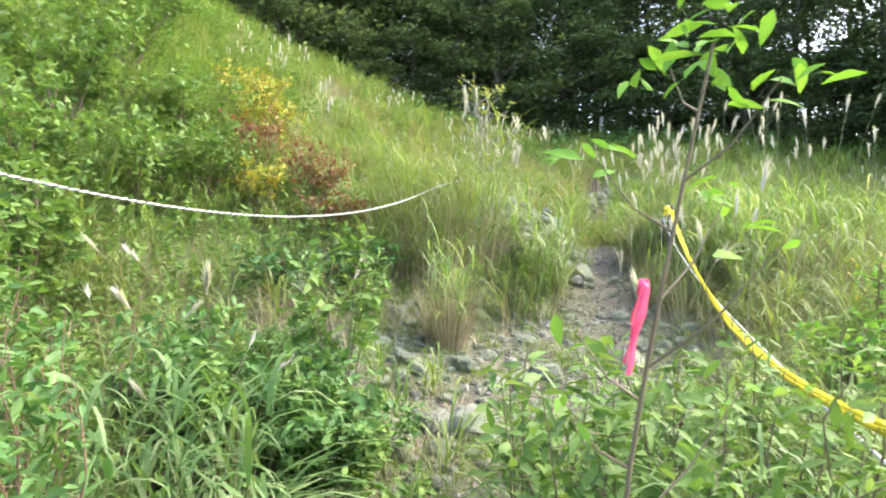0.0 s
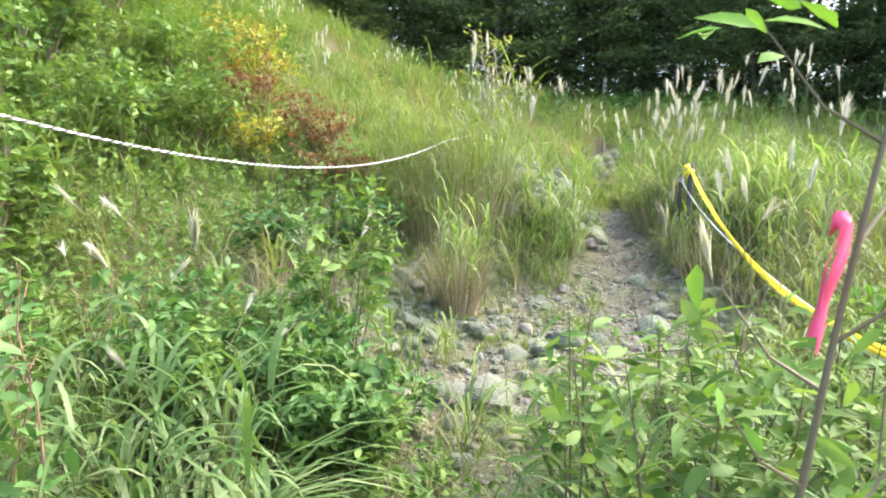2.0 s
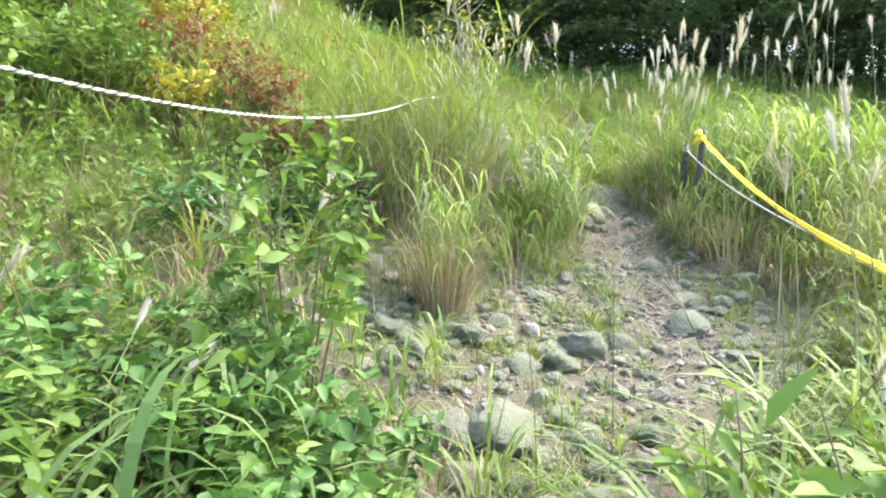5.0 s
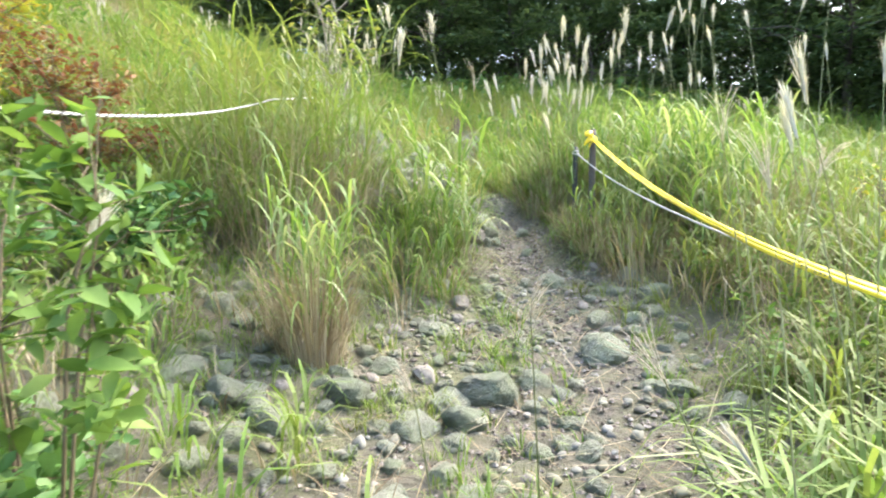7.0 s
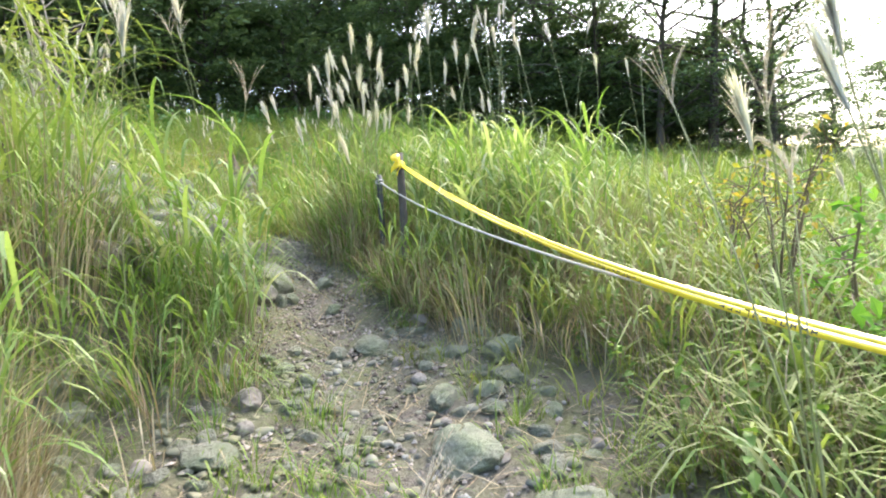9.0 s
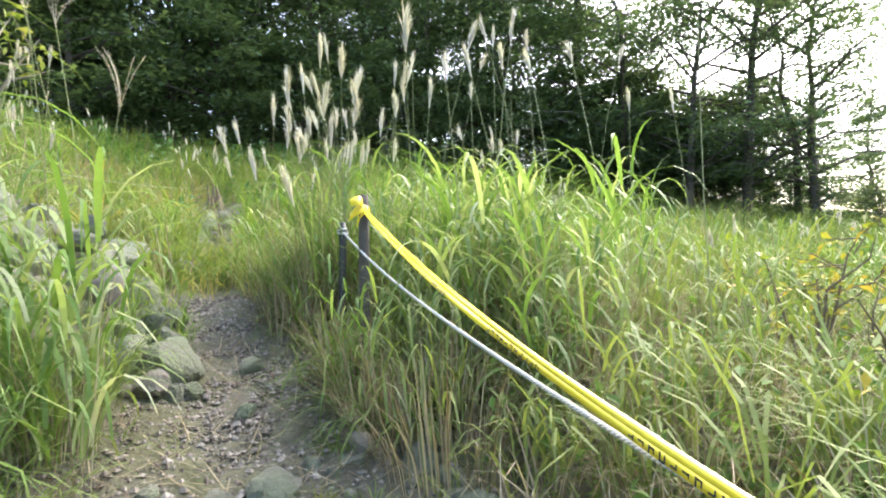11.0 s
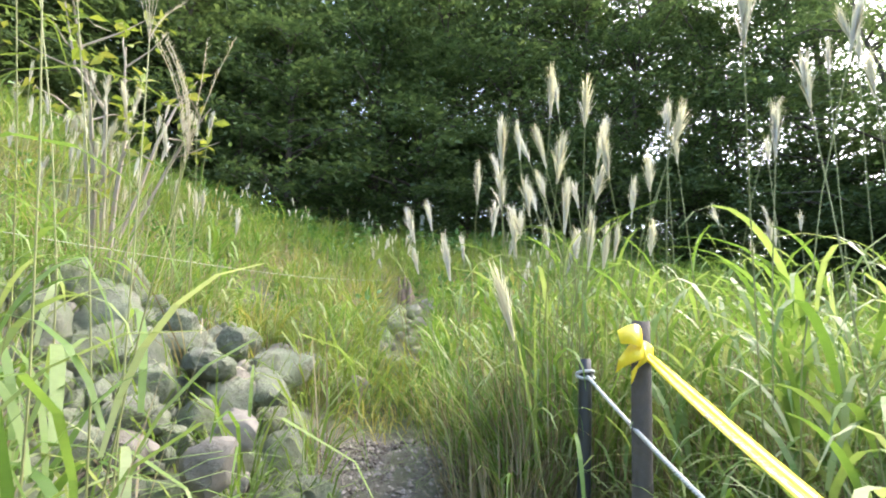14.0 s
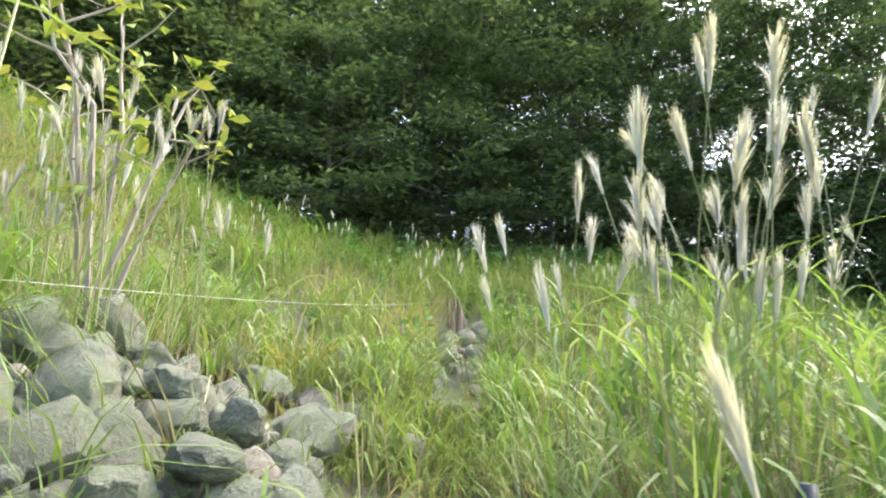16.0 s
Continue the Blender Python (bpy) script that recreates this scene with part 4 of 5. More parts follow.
def shrub(x, y, tall, wide, n_leaf, size, mat, label, seed, name="shrub", stems=7, bark=None, category="shrub", stretch=1.9, low=0.15, thick=0.012, fine=False):
    g = np.random.default_rng(seed)
    t = holder(name, pose(x, y, float(height(x, y))))
    tips = []
    for i in range(stems):
        a = g.uniform(0, 6.28)
        e = np.array([math.cos(a), math.sin(a), 0]) * wide * g.uniform(0.2, 1.0) + [0, 0, tall * g.uniform(0.6, 1.0)]
        mid = e * 0.5 + [g.normal(0, 0.05), g.normal(0, 0.05), tall * 0.12]
        pts = [np.array([g.normal(0, 0.03), g.normal(0, 0.03), -0.05]), mid * 0.55, mid, (mid + e) / 2 + g.normal(0, 0.03, 3), e]
        wood = [tube(pts, thick * np.array([1, 0.85, 0.65, 0.45, 0.2]), 5)]
        for j in range(4):
            o = mid + (e - mid) * g.uniform(0, 0.8) if j else mid * g.uniform(0.6, 0.9)
            d = g.normal(size=3) * [1, 1, 0.4] + [0, 0, 0.45]
            q = o + d / np.linalg.norm(d) * wide * g.uniform(0.3, 0.65)
            wood.append(tube([o, (o + q) / 2 + g.normal(0, 0.02, 3), q], thick * np.array([0.4, 0.28, 0.12]), 4))
            tips += [(o, q)]
        tips += [(mid * 0.6, e)] * 2
        piece("branch", mesh_of("branch", *join(wood), bark or M_STEM), t)
    o = np.array([p for p, _ in tips])
    q = np.array([p for _, p in tips])
    if n_leaf:
        k = g.integers(0, len(tips), n_leaf)
        w = g.uniform(low, 1.05, n_leaf)[:, None]
        c = o[k] + (q[k] - o[k]) * w + g.normal(0, size * 0.9, (n_leaf, 3))
        c[:, 2] = np.maximum(c[:, 2], 0.03)
        piece("foliage", mesh_of("foliage", *leaves(c, size, stretch=stretch, r=g, fine=fine), mat, fine), t)
    return tagged(t, label, category)


LEAFY = "leafy green shrub with dark stems"
# bushes beside the clearing
shrub(-0.66, 4.15, 1.6, 0.42, 460, 0.043, M_WEED, "tall sparse green bush with reddish stems beside the trail", 101, stems=8, fine=True, thick=0.007, stretch=2.2, low=0.4)
shrub(-0.60, 3.42, 0.80, 0.34, 1000, 0.036, M_LEAF, "leafy green bush beside the trail", 102, stems=9, fine=True, thick=0.005, low=-0.1)
shrub(-0.98, 3.70, 0.75, 0.40, 700, 0.036, M_LEAF, "leafy green bush beside the trail", 103, stems=9, fine=True, thick=0.005, low=-0.1)
shrub(-0.80, 4.45, 0.60, 0.36, 600, 0.036, M_LEAF, "low leafy green bush at the clearing", 111, stems=9, fine=True, thick=0.005, low=-0.1)
shrub(-1.35, 4.15, 0.65, 0.40, 560, 0.036, M_WEED, "low leafy green bush at the clearing", 112, stems=9, fine=True, thick=0.005, low=-0.1)
for i, (x, y, t) in enumerate(((-0.40, 3.95, 0.45), (-1.6, 3.6, 0.8), (-1.15, 4.75, 0.6), (-1.75, 4.5, 0.75))):
    shrub(x, y, t * 0.9, 0.36, 520, 0.038, M_LEAF, "low leafy green bush beside the trail", 160 + i, stems=9, fine=True, thick=0.005, low=-0.1)
for i, (x, y, t) in enumerate(((-0.52, 3.28, 0.62), (-0.78, 3.92, 0.85), (-1.12, 3.42, 0.85), (-1.45, 3.85, 0.85))):
    shrub(x, y, t, 0.34, 750, 0.034, M_LEAF if i % 2 else M_WEED, "leafy fresh green bush beside the trail", 280 + i, stems=9, fine=True, thick=0.005, low=-0.1, stretch=2.2)
shrub(-1.05, 6.5, 0.65, 0.55, 560, 0.05, M_DARKLEAF, "dark glossy green bramble bush", 104, stems=9)
shrub(-1.5, 6.0, 0.6, 0.5, 420, 0.05, M_DARKLEAF, "dark glossy green bramble bush", 105, stems=8)
shrub(-1.75, 8.3, 1.0, 0.75, 900, 0.035, M_RUST, "withered rust-brown shrub on the bank", 106, stems=11)
shrub(-1.35, 7.75, 0.75, 0.6, 520, 0.035, M_RUST, "withered rust-brown shrub on the bank", 113, stems=10)
shrub(-2.5, 8.4, 1.0, 0.6, 520, 0.040, M_RUST, "withered rust-brown shrub on the bank", 107, stems=8)
shrub(-2.75, 9.3, 1.15, 0.65, 800, 0.045, M_YELLOW, "shrub turning autumn yellow on the bank", 108, stems=9)
shrub(-3.3, 10.4, 1.3, 0.8, 800, 0.05, M_YELLOW, "shrub turning yellow-orange up the bank", 109, stems=9)
shrub(-2.35, 7.6, 0.8, 0.6, 520, 0.045, M_YELLOW, "low yellowing shrub on the bank", 110, stems=8)
for i, (x, y, t, w) in enumerate(((-3.2, 4.6, 1.5, 0.8), (-3.9, 5.6, 1.8, 1.0), (-4.4, 7.0, 1.9, 1.1), (-3.3, 6.6, 1.2, 0.8), (-2.5, 3.6, 1.1, 0.6), (-4.6, 8.6, 1.7, 1.1),
                                  (-5.5, 6.5, 2.2, 1.2), (-5.2, 10.2, 1.6, 1.1), (-2.9, 7.3, 0.9, 0.7), (-3.6, 8.3, 1.1, 0.8))):
    shrub(x, y, t, w, int(760 * t), 0.055, M_WEED, LEAFY, 120 + i, stems=8)
# pale half-bare shrub above the rock heap
shrub(0.66, 10.35, 1.95, 0.75, 240, 0.048, leaf_material("olive_leaf", [(0.17, 0.24, 0.045), (0.27, 0.32, 0.075), (0.33, 0.33, 0.09)], None, 0.55, 0.4), "half-bare pale shrub with yellow-green leaf tips above the rocks", 140, stems=6, bark=solid_material("pale_bark", [(0.24, 0.20, 0.16), (0.38, 0.33, 0.27)], 25.0, 0.8, 0.2), low=0.6, thick=0.02)
silver_grass(0.64, 10.1, 90, 0.9, 0.012, 60, (0.55, 1.3), seed=63, spread=0.5, pscale=0.6, droop=(10, 90), label="dense pale plumes at the foot of a shrub", dry=60)
# yellowing weeds in the right-hand field
shrub(3.5, 4.9, 1.0, 0.4, 260, 0.035, M_LIME, "spindly bright green weed in the field", 141, stems=6)
shrub(3.9, 5.5, 1.25, 0.45, 160, 0.03, M_YELLOW, "spindly yellowing weed with bare stems", 142, stems=7)
shrub(3.0, 4.4, 0.8, 0.4, 220, 0.04, M_LIME, "bright green leafy weed beside the tape", 143, stems=6)
shrub(4.8, 6.3, 1.1, 0.5, 220, 0.035, M_YELLOW, "yellow-brown weed in the field", 144, stems=7)
# slim weeds in the near field
for i, (x, y, t) in enumerate(((0.35, 2.35, 1.15), (0.75, 2.7, 1.2), (0.55, 3.05, 1.0), (1.05, 1.8, 1.2), (1.5, 2.3, 1.2), (0.62, 1.75, 1.05), (1.25, 3.1, 1.05), (2.0, 3.2, 1.1),
                               (0.50, 2.00, 1.15), (0.85, 2.35, 1.2), (0.45, 2.70, 0.95), (1.15, 2.15, 1.25), (0.90, 2.90, 1.1), (0.72, 1.90, 1.15), (0.30, 2.05, 0.9), (1.6, 2.8, 1.2))):
    shrub(x, y, t, 0.26, 120, 0.031, M_WEED, "slim upright weed with dark stem and pointed leaves", 150 + i, "weed", stems=4, category="weed", low=0.1, thick=0.006, stretch=2.8, fine=True)

# reddish-stemmed weeds at the start of the bank
M_REDSTEM = solid_material("red_stem", [(0.13, 0.06, 0.04), (0.20, 0.11, 0.07)], 20.0, 0.7, 0.0)
for i, (x, y, t) in enumerate(((-1.32, 2.15, 1.2), (-1.58, 2.45, 1.35), (-1.2, 1.85, 1.1), (-1.85, 2.7, 1.3), (-1.62, 2.0, 1.3), (-2.1, 3.1, 1.3), (-1.75, 3.5, 1.1))):
    shrub(x, y, t, 0.24, 110, 0.034, M_LEAF, "upright leafy weed with a reddish stem", 260 + i, "weed", stems=4, bark=M_REDSTEM, category="weed", low=0.1, thick=0.006, stretch=2.4, fine=True)

# sapling with the ribbon
def sapling():
    x, y = 0.485, 1.42
    z = float(height(x, y))
    g = np.random.default_rng(9)
    t = holder("sapling", pose(x, y, z))
    top = 1.93 - z
    k = np.linspace(0, 1, 9)
    pts = np.stack([-0.01 + 0.19 * np.maximum(0, k - 0.4) ** 1.2 / 0.54, 0.02 * np.sin(4 * k), k * top - 0.03], 1)
    piece("stem", mesh_of("stem", *tube(pts, 0.0085 * (1 - 0.6 * k), 7), M_STEM, True), t)
    for q, a, ln in ((0.42, 0.3, 0.42), (0.5, 3.4, 0.2), (0.58, 2.6, 0.2), (0.62, -0.4, 0.36), (0.7, 0.6, 0.3), (0.78, 3.0, 0.22), (0.84, -0.6, 0.26), (0.92, 1.8, 0.16)):
        o = np.array([np.interp(q, k, pts[:, 0]), np.interp(q, k, pts[:, 1]), np.interp(q, k, pts[:, 2])])
        e = o + np.array([math.cos(a) * ln * 0.75, math.sin(a) * ln * 0.6, ln * 0.75])
        br = piece("branch", mesh_of("branch", *tube([o, o + (e - o) * 0.5 - [0, 0, 0.03], e], [0.0036, 0.0026, 0.0014], 5), M_STEM), t)
        n = 3 if q < 0.65 else 9
        c = e + g.normal(0, 1, (n, 3)) * [0.05, 0.05, 0.025]
        piece("foliage", mesh_of("foliage", *leaves(c, 0.028, stretch=2.6, r=g, fine=True), M_LIME, True), br)
    c = np.array([pts[-1]]) + g.normal(0, 1, (26, 3)) * [0.05, 0.05, 0.05]
    piece("foliage", mesh_of("foliage", *leaves(c, 0.036, stretch=2.3, r=g, fine=True), M_LIME, True), t, "cluster of bright green leaves at the tip")
    return tagged(t, "slender sapling with dark stem and lime-green leaf clusters", "sapling")


sapling()


def strip(points, widths, side, thick=0.0012):
    """A thin band with two faces and edges along a line, as wide as given along side."""
    p, w, s = np.asarray(points, float), np.asarray(widths, float)[:, None] * 0.5, np.asarray(side, float)
    d = np.gradient(p, axis=0)
    nn = np.cross(d, s)
    nn /= np.linalg.norm(nn, axis=1)[:, None] + 1e-9
    nn *= thick
    v = np.stack([p - s * w - nn, p + s * w - nn, p + s * w + nn, p - s * w + nn], 1)
    n = len(p)
    i = np.arange(n - 1)[:, None] * 4
    f = np.concatenate([i + [a, (a + 1) % 4, 4 + (a + 1) % 4, 4 + a] for a in range(4)])
    return v.reshape(-1, 3), f


# pink marking ribbon
rib = holder("marking_ribbon", pose(0.515, 1.40, 1.38))
k = np.linspace(0, 1, 14)
for x0, ln, ph in ((0.0, 0.185, 0.0), (-0.008, 0.16, 1.4)):
    pts = np.stack([x0 - 0.035 * k + 0.0025 * np.sin(9 * k + ph), -0.012 - 0.004 * np.sin(6 * k + ph), -ln * k], 1)
    side = np.stack([np.cos(0.9 * k + 0.5 * ph), np.sin(0.9 * k + 0.5 * ph), 0.15 * np.sin(5 * k)], 1)
    piece("tail", mesh_of("tail", *strip(pts, 0.022 - 0.004 * np.sin(12 * k), side, 0.0005), M_PINK, True), rib)
th = np.linspace(0, 2 * np.pi, 14)
piece("knot", mesh_of("knot", *strip(np.stack([0.0 + 0.011 * np.cos(th), 0.011 * np.sin(th), 0.006 * np.sin(2 * th)], 1), np.full(14, 0.024), np.tile([0.1, 0, 1.0], (14, 1)), 0.001), M_PINK, True), rib)
tagged(rib, "pink plastic ribbon tied round a sapling stem", "ribbon")


# ---- stakes, tape and ropes ----
def stake(x, y, top_x, top_y, top_z, r, mat, label, pointed, seed):
    z = float(height(x, y)) - 0.12
    bm = bmesh.new()
    rr2 = random.Random(seed)
    rings = []
    n = 12
    for i in range(9):
        q = i / 8
        cx, cy, cz = x + (top_x - x) * q, y + (top_y - y) * q, z + (top_z - z) * q
        rad = r * (1.03 - 0.06 * q) * (0.9 if i == 8 else 1)
        rings.append([bm.verts.new((cx + rad * (1 + rr2.uniform(-0.05, 0.05)) * math.cos(a * 2 * math.pi / n), cy + rad * (1 + rr2.uniform(-0.05, 0.05)) * math.sin(a * 2 * math.pi / n),
                                    cz + (rr2.uniform(-0.006, 0.006) if i == 8 else 0))) for a in range(n)])
    for a, b in zip(rings, rings[1:]):
        for j in range(n):
            bm.faces.new((a[j], a[(j + 1) % n], b[(j + 1) % n], b[j]))
    bm.faces.new(rings[-1])
    me = bpy.data.meshes.new("stake")
    bm.to_mesh(me)
    bm.free()
    me.materials.append(mat)
    me.polygons.foreach_set("use_smooth", np.full(len(me.polygons), True))
    return tagged(piece("stake", me), label, "stake", "fence stakes")


stake(2.86, 7.93, 2.905, 7.88, 2.075, 0.033, M_STAKE, "weathered dark wooden stake standing in grass", False, 1)
stake(2.955, 8.47, 2.995, 8.43, 1.97, 0.028, M_BLACK, "black plastic-coated stake with a rope loop", True, 2)
stake(0.96, 0.16, 0.975, 0.155, 1.12, 0.033, M_STAKE, "weathered wooden stake holding the barrier tape", False, 3)
stake(-2.22, 1.33, -2.235, 1.345, 2.02, 0.033, M_STAKE, "weathered wooden stake holding the striped rope", False, 4)
stake(0.27, 8.27, 0.28, 8.25, 2.44, 0.011, M_STAKE, "thin dark stake in tall grass on the bank", False, 5)
END = 7.9
WAY = np.array([math.sin(radians(-166)), math.cos(radians(-166)), 0])


def tape_line(s):
    s = np.asarray(s, float)[:, None]
    return np.array([2.895, 7.86, 1.98]) + WAY * s + np.array([0, 0, 1.0]) * (-0.392 * s + 0.0279 * s * s + 0.0013 * s ** 3)


tape = holder("barrier_tape", pose(0, 0, 0))
s_ = np.linspace(0.03, END, 120)
tw = np.radians(122) + 1.0 * np.sin(s_ * 1.7 + 0.4) * np.exp(-s_ * 0.25) + 0.25 * np.sin(s_ * 0.9)
across = np.cross(WAY, [0, 0, 1.0])
side = across[None] * np.cos(tw)[:, None] + np.array([0, 0, 1.0])[None] * np.sin(tw)[:, None]
wd = np.interp(s_, [0, 0.12, 0.4, 1.2, 2.2, 3.2, END], [0.018, 0.034, 0.048, 0.046, 0.036, 0.046, 0.046])
fold = side + np.array([0.0, 0.0, 0.15]) - across * 0.75
fold /= np.linalg.norm(fold, axis=1)[:, None]
band = piece("band", mesh_of("band", *join([strip(tape_line(s_) - side * wd[:, None] * 0.25, wd * 0.5, side, 0.0006), strip(tape_line(s_) + fold * wd[:, None] * 0.25, wd * 0.5, fold, 0.0006)]), M_TAPE, True), tape, "yellow plastic band")
rm = random.Random(3)
s0 = 0.42
while s0 < END - 0.4:
    for j in range(11):
        a, tall = s0 + j * 0.031, rm.uniform(0.014, 0.019)
        strokes = [(a, 0.005, tall, 0.0), (a + 0.014, 0.004, tall * rm.uniform(0.5, 1), 0.0), (a, 0.018, 0.004, rm.uniform(-0.5, 0.5) * tall)]
        bars = []
        for a0, ln, high, up in strokes[rm.randrange(2):]:
            q = np.linspace(a0, a0 + ln, 3)
            sd = np.stack([np.interp(q, s_, side[:, c]) for c in range(3)], 1)
            bars.append(strip(tape_line(q) - sd * (0.0115 - up), np.full(3, high), sd, 0.0016))
        piece("letter", mesh_of("letter", *join(bars), M_INK), band)
    s0 += 0.7
th = np.linspace(0, 2 * np.pi, 25)
piece("wrap", mesh_of("wrap", *strip(np.stack([2.902 + 0.036 * np.cos(th), 7.882 + 0.036 * np.sin(th), 1.975 + 0.012 * np.sin(2 * th)], 1), 0.055 + 0.008 * np.sin(3 * th), np.tile([0.06, 0, 1.0], (25, 1)), 0.0012), M_TAPE, True), tape)
for dx, dz, wv in ((-0.085, 0.035, 0.9), (-0.095, -0.055, 2.1), (-0.05, -0.09, 3.0)):
    k = np.linspace(0, 1, 11)
    pts = np.stack([2.880 + dx * k, 7.840 - 0.035 * np.sin(np.pi * k) - 0.01 * np.sin(wv * 3 * k), 1.985 + dz * k + 0.022 * np.sin(3.1 * k)], 1)
    piece("tape_end", mesh_of("tape_end", *strip(pts, 0.018 + 0.05 * np.sin(np.pi * (0.15 + 0.7 * k)), np.stack([0.3 * np.sin(3 * k), 0.5 * np.sin(wv * k * 2), np.ones(11)], 1), 0.0008), M_TAPE, True), tape)
tagged(tape, "yellow printed barrier tape tied to a wooden stake", "tape")


def twisted(name, pts, radius, pitch, mats, parent, per=7):
    """Three strands laid round a line."""
    p = np.asarray(pts, float)
    seg = np.concatenate([[0], np.cumsum(np.linalg.norm(np.diff(p, axis=0), axis=1))])
    n = int(seg[-1] / pitch * per)
    q = np.linspace(0, seg[-1], n)
    line = np.stack([np.interp(q, seg, p[:, c]) for c in range(3)], 1)
    d = np.gradient(line, axis=0)
    d /= np.linalg.norm(d, axis=1)[:, None]
    a = np.cross(d, [0, 0, 1.0])
    a /= np.linalg.norm(a, axis=1)[:, None]
    b = np.cross(a, d)
    for j, m in enumerate(mats):
        ph = 2 * np.pi * (q / pitch + j / len(mats))
        o = line + radius * 0.52 * (np.cos(ph)[:, None] * a + np.sin(ph)[:, None] * b)
        piece(name, mesh_of(name, *tube(o, radius * 0.55, 5), m, True), parent)


# white cord from the black stake, below the tape
cord = holder("white_rope", pose(0, 0, 0))
s_ = np.linspace(0.0, 8.0, 60)[:, None]
w2 = np.array([math.sin(radians(-166.7)), math.cos(radians(-166.7)), 0])
pts = np.array([2.985, 8.40, 1.90]) + w2 * s_ + np.array([0, 0, 1.0]) * (-0.329 * s_ + 0.0317 * s_ ** 2 - 0.0017 * s_ ** 3) - np.array([w2[1], -w2[0], 0]) * 0.0038 * s_ ** 2
twisted("strand", pts, 0.0075, 0.05, [M_ROPE, M_ROPE, M_ROPE], cord)
piece("loop", mesh_of("loop", *tube(np.stack([2.993 + 0.034 * np.cos(th), 8.432 + 0.034 * np.sin(th), 1.90 + 0.01 * np.sin(th)], 1), 0.007, 6), M_ROPE, True), cord)
piece("loop", mesh_of("loop", *tube(np.stack([2.993 + 0.034 * np.cos(th), 8.432 + 0.034 * np.sin(th), 1.915 - 0.008 * np.sin(th)], 1), 0.007, 6), M_ROPE, True), cord)
tagged(cord, "white braided rope looped on a black stake", "rope")

# striped rope along the bank
rope = holder("striped_rope", pose(0, 0, 0))
sr = np.linspace(-1.1, 6.2, 80)
pts = np.stack([-0.10 - 0.342 * sr, 7.2 - 0.94 * sr, 2.23 - 0.302 * np.maximum(sr, 0) - 0.2 * np.minimum(sr, 0) + 0.0428 * np.maximum(sr, 0) ** 2], 1)
twisted("strand", pts, 0.0072, 0.055, [M_ROPE, M_ROPEDARK, M_ROPE], rope)
tagged(rope, "white rope with a dark strand hung along the bank", "rope")
M_CORD = solid_material("pale_olive_cord", [(0.30, 0.30, 0.24), (0.42, 0.42, 0.34)], 30.0, 0.85, 0.0)
# thin line on up the slope
line = holder("thin_cord", pose(0, 0, 0))
k = np.linspace(0, 1, 24)
pts = np.stack([0.28 + 3.37 * k, 8.23 + 7.47 * k, 2.42 + 1.03 * k - 0.10 * np.sin(np.pi * k)], 1)
piece("cord", mesh_of("cord", *tube(pts, 0.0022, 5), M_CORD, True), line)
tagged(line, "thin pale cord strung up the slope", "rope")
# broken stump at the end of the cord, and a pale marker stake
def stump(x, y, seed):
    g = np.random.default_rng(seed)
    z = float(height(x, y))
    t = holder("stump", pose(x, y, z))
    for i in range(9):
        a = g.uniform(0, 6.28)
        r0, h = g.uniform(0.02, 0.14), g.uniform(0.25, 0.75)
        b = np.array([math.cos(a) * r0, math.sin(a) * r0, -0.05])
        e = b + [g.normal(0, 0.08), g.normal(0, 0.08), h]
        piece("splinter", mesh_of("splinter", *tube([b, (b + e) / 2 + g.normal(0, 0.02, 3), e], [0.06, 0.045, 0.012], 6), M_DEAD, True), t)
    return tagged(t, "weathered brown broken tree stump among grass", "stump")


M_DEAD = solid_material("dead_wood", [(0.10, 0.065, 0.05), (0.22, 0.16, 0.13)], 18.0, 0.9, 0.6)
stump(3.62, 15.2, 5)
M_PALE = solid_material("pale_wood", [(0.40, 0.38, 0.35), (0.55, 0.53, 0.50)], 18.0, 0.8, 0.3)
px_, py_ = 5.75, 23.2
pz_ = float(height(px_, py_))
tagged(piece("marker_stake", mesh_of("marker_stake", *tube([(px_, py_, pz_ - 0.1), (px_, py_, pz_ + 0.6), (px_ + 0.02, py_, pz_ + 1.25), (px_ + 0.02, py_, pz_ + 1.3)], [0.08, 0.08, 0.07, 0.02], 8), M_PALE)), "pale weathered marker stake at the forest edge", "stake")


# ---- forest ----
def flakes(c, size, r):
    """Single pointed quads for far foliage."""
    n = len(c)
    d = r.normal(size=(n, 3)) * [1, 1, 0.3]
    d /= np.linalg.norm(d, axis=1)[:, None]
    u = r.normal(size=(n, 3)) * 0.42 + [0, 0, 1.0]
    s = np.cross(d, u)
    s /= np.linalg.norm(s, axis=1)[:, None] + 1e-9
    sz = (size * r.uniform(0.6, 1.35, n))[:, None]
    v = np.stack([c - d * sz + s * sz * 0.45, c + d * sz, c - d * sz * 0.8 - s * sz * 0.45], 1).reshape(-1, 3)
    return v, (np.arange(n)[:, None] * 3 + [0, 1, 2])


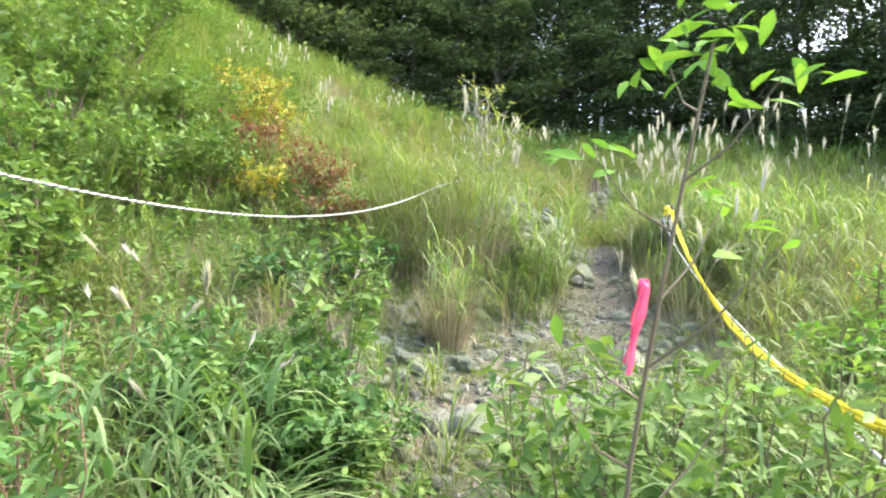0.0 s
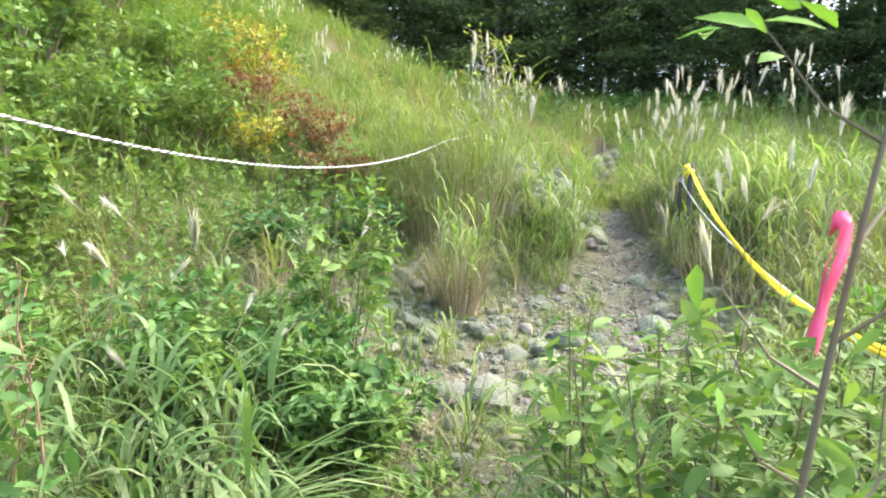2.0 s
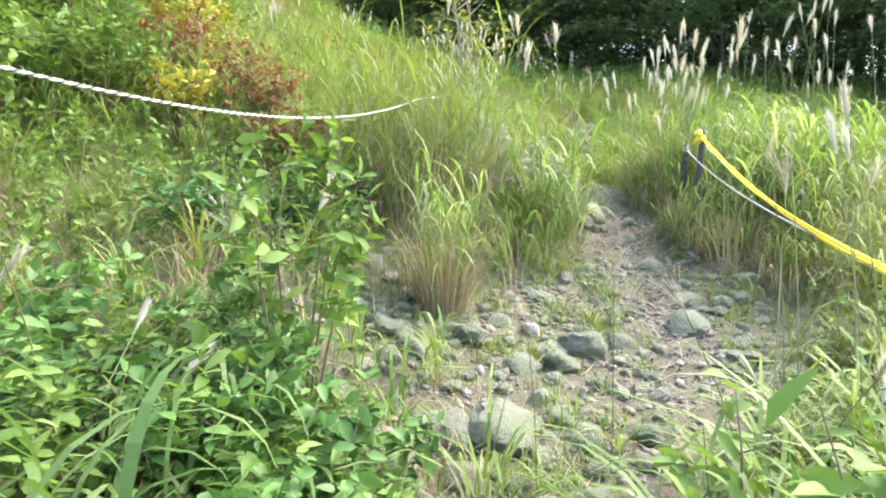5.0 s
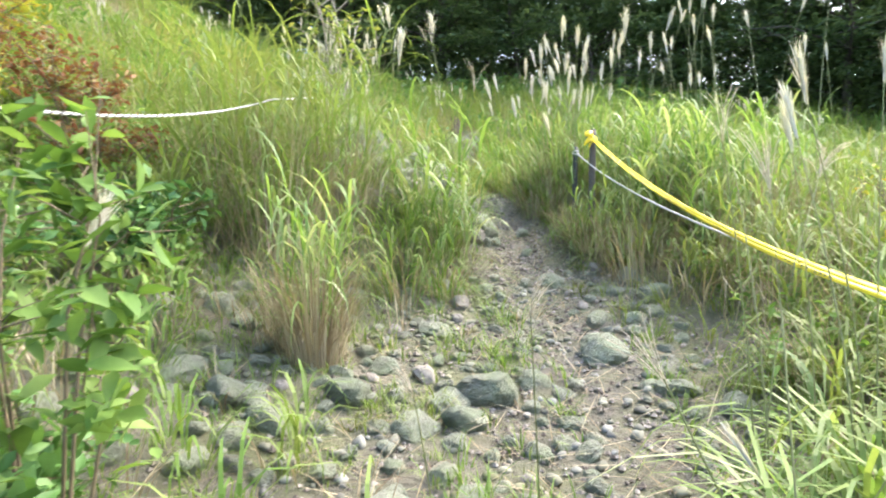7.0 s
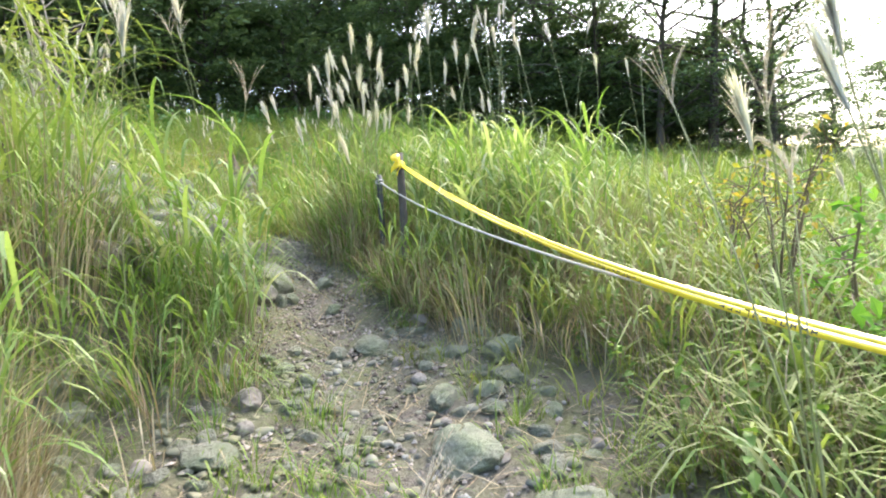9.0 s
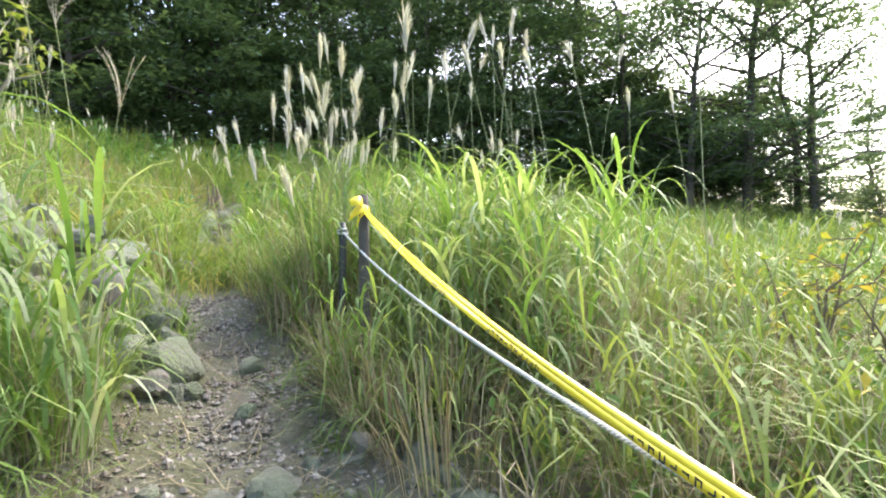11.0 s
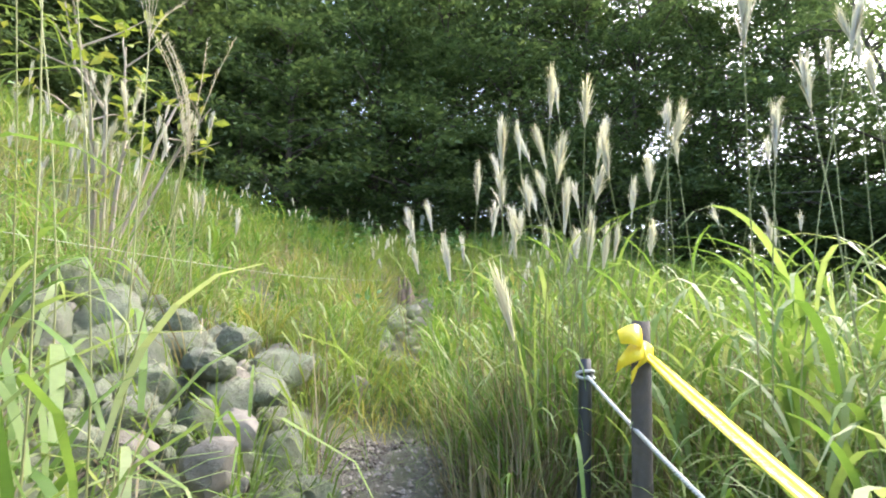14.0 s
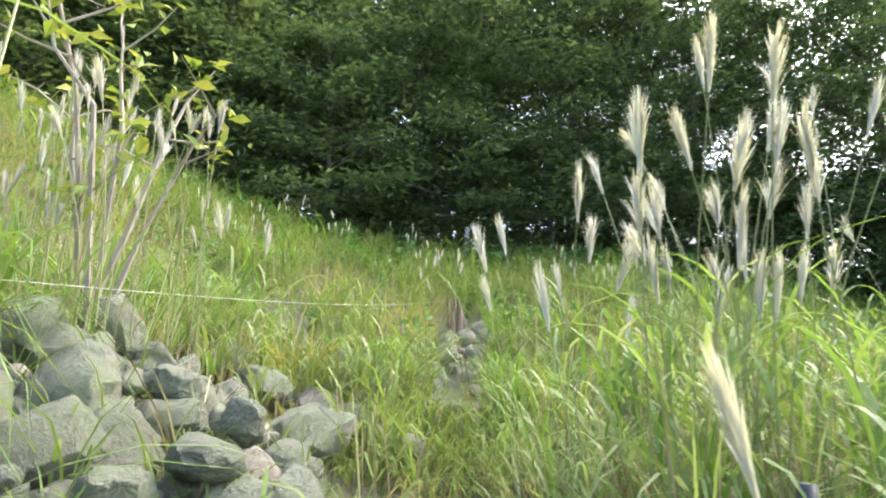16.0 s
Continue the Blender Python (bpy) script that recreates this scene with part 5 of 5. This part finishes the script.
def tree(name, seed, tall, lo, spread, limbs, n_leaf, size, label, trunk_r=0.16, flat=0.2, lean=0.12, mat=None):
    r = np.random.default_rng(seed)
    t = holder(name)
    k = np.linspace(0, 1, 8)
    bend = np.cumsum(r.normal(0, lean, (8, 2)), 0) * k[:, None]
    pts = np.stack([bend[:, 0], bend[:, 1], k * tall * 0.93 - 0.15], 1)
    wood = [tube(pts, trunk_r * (1 - k * 0.85), 7)]
    cl = []
    for i in range(limbs):
        q = lo + (0.97 - lo) * ((i + r.uniform(0, 1)) / limbs)
        o = np.array([np.interp(q, k, pts[:, c]) for c in range(3)])
        a = r.uniform(0, 6.28)
        prof = (1 - (q - lo) / (1 - lo)) ** 0.6 * 0.85 + 0.2
        reach = spread * prof * r.uniform(0.6, 1.15)
        e = o + np.array([math.cos(a) * reach, math.sin(a) * reach, reach * r.uniform(-0.05, 0.55)])
        mid = (o + e) / 2 + [r.normal(0, 0.1), r.normal(0, 0.1), reach * 0.12]
        wood.append(tube([o, mid, e], trunk_r * np.array([0.32, 0.2, 0.06]), 4))
        for j in range(3):
            w = r.uniform(0.35, 1.0)
            tw = o + (e - o) * w + r.normal(0, 0.25, 3) * [1, 1, 0.5]
            wood.append(tube([o + (e - o) * w * 0.7, tw], trunk_r * np.array([0.09, 0.03]), 3))
            cl.append((tw, reach * r.uniform(0.14, 0.26) + 0.12))
        cl.append((e, reach * 0.16 + 0.1))
    c = np.array([p for p, _ in cl])
    rad = np.array([q for _, q in cl])
    pick = r.integers(0, len(c), n_leaf)
    off = r.normal(size=(n_leaf, 3)) * [1, 1, flat]
    piece("trunk", mesh_of("trunk", *join(wood), M_BARK, True), t)
    piece("crown", mesh_of("crown", *flakes(c[pick] + off * rad[pick][:, None], size, r), mat or M_TREE), t)
    return tagged(t, label, "tree", "forest edge trees")


def plant(t, x, y, turn, s, first):
    m = pose(x, y, float(height(x, y)) - 0.1, 0, 0, turn)
    if first:
        t.matrix_basis = m @ Matrix.Scale(s, 4)
        return t
    t2 = copy_thing(t, m)
    t2.matrix_basis = m @ Matrix.Scale(s, 4)
    return t2


bushy = [tree("broadleaf_tree", 21, 10.0, 0.04, 3.0, 46, 10500, 0.104, "dense dark green tree leafy down to the grass"),
         tree("broadleaf_tree", 22, 8.0, 0.03, 2.8, 44, 10500, 0.104, "bushy dark green tree at the forest edge"),
         tree("broadleaf_tree", 23, 5.0, 0.02, 2.3, 36, 6000, 0.098, "low spreading dark green tree at the forest edge", 0.1)]
tallish = [tree("slender_tree", 31, 13.0, 0.22, 3.0, 38, 9000, 0.095, "slender dark trunk with an open leafy crown", 0.14, 0.18, 0.2),
           tree("slender_tree", 32, 12.0, 0.16, 3.2, 38, 9000, 0.095, "slender tree with layered open foliage", 0.13, 0.18, 0.2),
           tree("slender_tree", 33, 11.0, 0.20, 3.6, 26, 6500, 0.095, "leaning tree with dark limbs and thin foliage", 0.16, 0.22, 0.35)]
open_crown = [tree("slender_tree", 34, 10.0, 0.14, 4.2, 34, 9500, 0.085, "spreading tree with dark forked limbs against the sky", 0.17, 0.15, 0.3)]
used = set()
rt = random.Random(4)


def stand(kinds, x, y, s):
    t = rt.choice(kinds)
    plant(t, x, y, rt.uniform(0, 360), s, t not in used)
    used.add(t)


def edge(q):
    """The forest's edge, from the hillside round to the open field."""
    return float(np.interp(q, [0, 0.25, 0.5, 0.75, 1], [-11, -2, 7, 14, 20])), float(np.interp(q, [0, 0.25, 0.5, 0.75, 1], [22, 25, 25, 21.5, 16.5]))


for i in range(13):
    x, y = edge(0.46 * i / 12)
    stand(bushy[:2], x + rt.uniform(-0.6, 0.6), y + rt.uniform(-1.2, 1.2), rt.uniform(0.8, 1.15))
for i in range(26):
    x, y = edge(i / 25)
    stand(bushy[2:], x + rt.uniform(-0.6, 0.6), y - 0.8 + rt.uniform(-1.0, 1.0), rt.uniform(0.4, 0.7) + (0.25 if i > 11 else 0))
for i in range(10):
    x, y = edge(0.4 * i / 9)
    stand(bushy[:2], x - 1 + rt.uniform(-0.6, 0.6), y + 4.5 + rt.uniform(-0.8, 0.8), rt.uniform(1.15, 1.5))
for i in range(15):
    x, y = edge(0.42 + 0.46 * i / 14)
    stand(tallish[:2], x + 0.8 + rt.uniform(-0.6, 0.6), y + 1.2 + rt.uniform(-1.2, 1.2), rt.uniform(0.85, 1.1))
for i in range(6):
    x, y = edge(0.36 + 0.3 * i / 5)
    stand(tallish[:2], x + 1.5 + rt.uniform(-0.6, 0.6), y + 5 + rt.uniform(-0.8, 0.8), rt.uniform(0.95, 1.25))
for i in range(11):
    x, y = edge(0.42 + 0.5 * i / 10)
    stand(bushy[2:], x + rt.uniform(-0.6, 0.6), y + 2.2 + rt.uniform(-0.6, 0.6), rt.uniform(0.7, 0.95))
for x, y, s in ((20.5, 14.0, 0.8), (16.3, 17.0, 0.9)):
    stand(tallish[2:], x, y, s)
for x, y, s in ((15.5, 19.5, 0.6), (17.3, 18.2, 0.55), (19.0, 17.6, 0.6), (20.3, 16.0, 0.5), (21.5, 14.8, 0.5), (22.6, 13.2, 0.4)):
    stand(bushy[2:], x, y, s)
for i in range(3):
    x, y = edge(0.62 + 0.28 * i / 2)
    stand(tallish[:2], x + 1.6 + rt.uniform(-0.5, 0.5), y + 2.4 + rt.uniform(-0.6, 0.6), rt.uniform(0.9, 1.1))
for x, y, s in ((16.2, 18.0, 0.75), (17.4, 16.8, 0.8), (18.4, 15.9, 0.75), (19.4, 15.2, 0.65), (18.0, 17.6, 1.0), (19.8, 16.9, 0.9), (20.6, 13.6, 0.5), (21.4, 12.2, 0.45), (22.4, 10.8, 0.4)):
    stand(bushy[2:], x, y, s)
for x, y, s in ((18.6, 14.6, 1.05), (17.3, 15.6, 0.85), (20.0, 13.4, 0.9)):
    stand(open_crown, x, y, s)
for i in range(11):
    a = radians(58 + i * 3.6)
    far = rt.uniform(34, 44)
    stand(bushy, far * math.sin(a), 4 + far * math.cos(a), rt.uniform(0.55, 0.85))
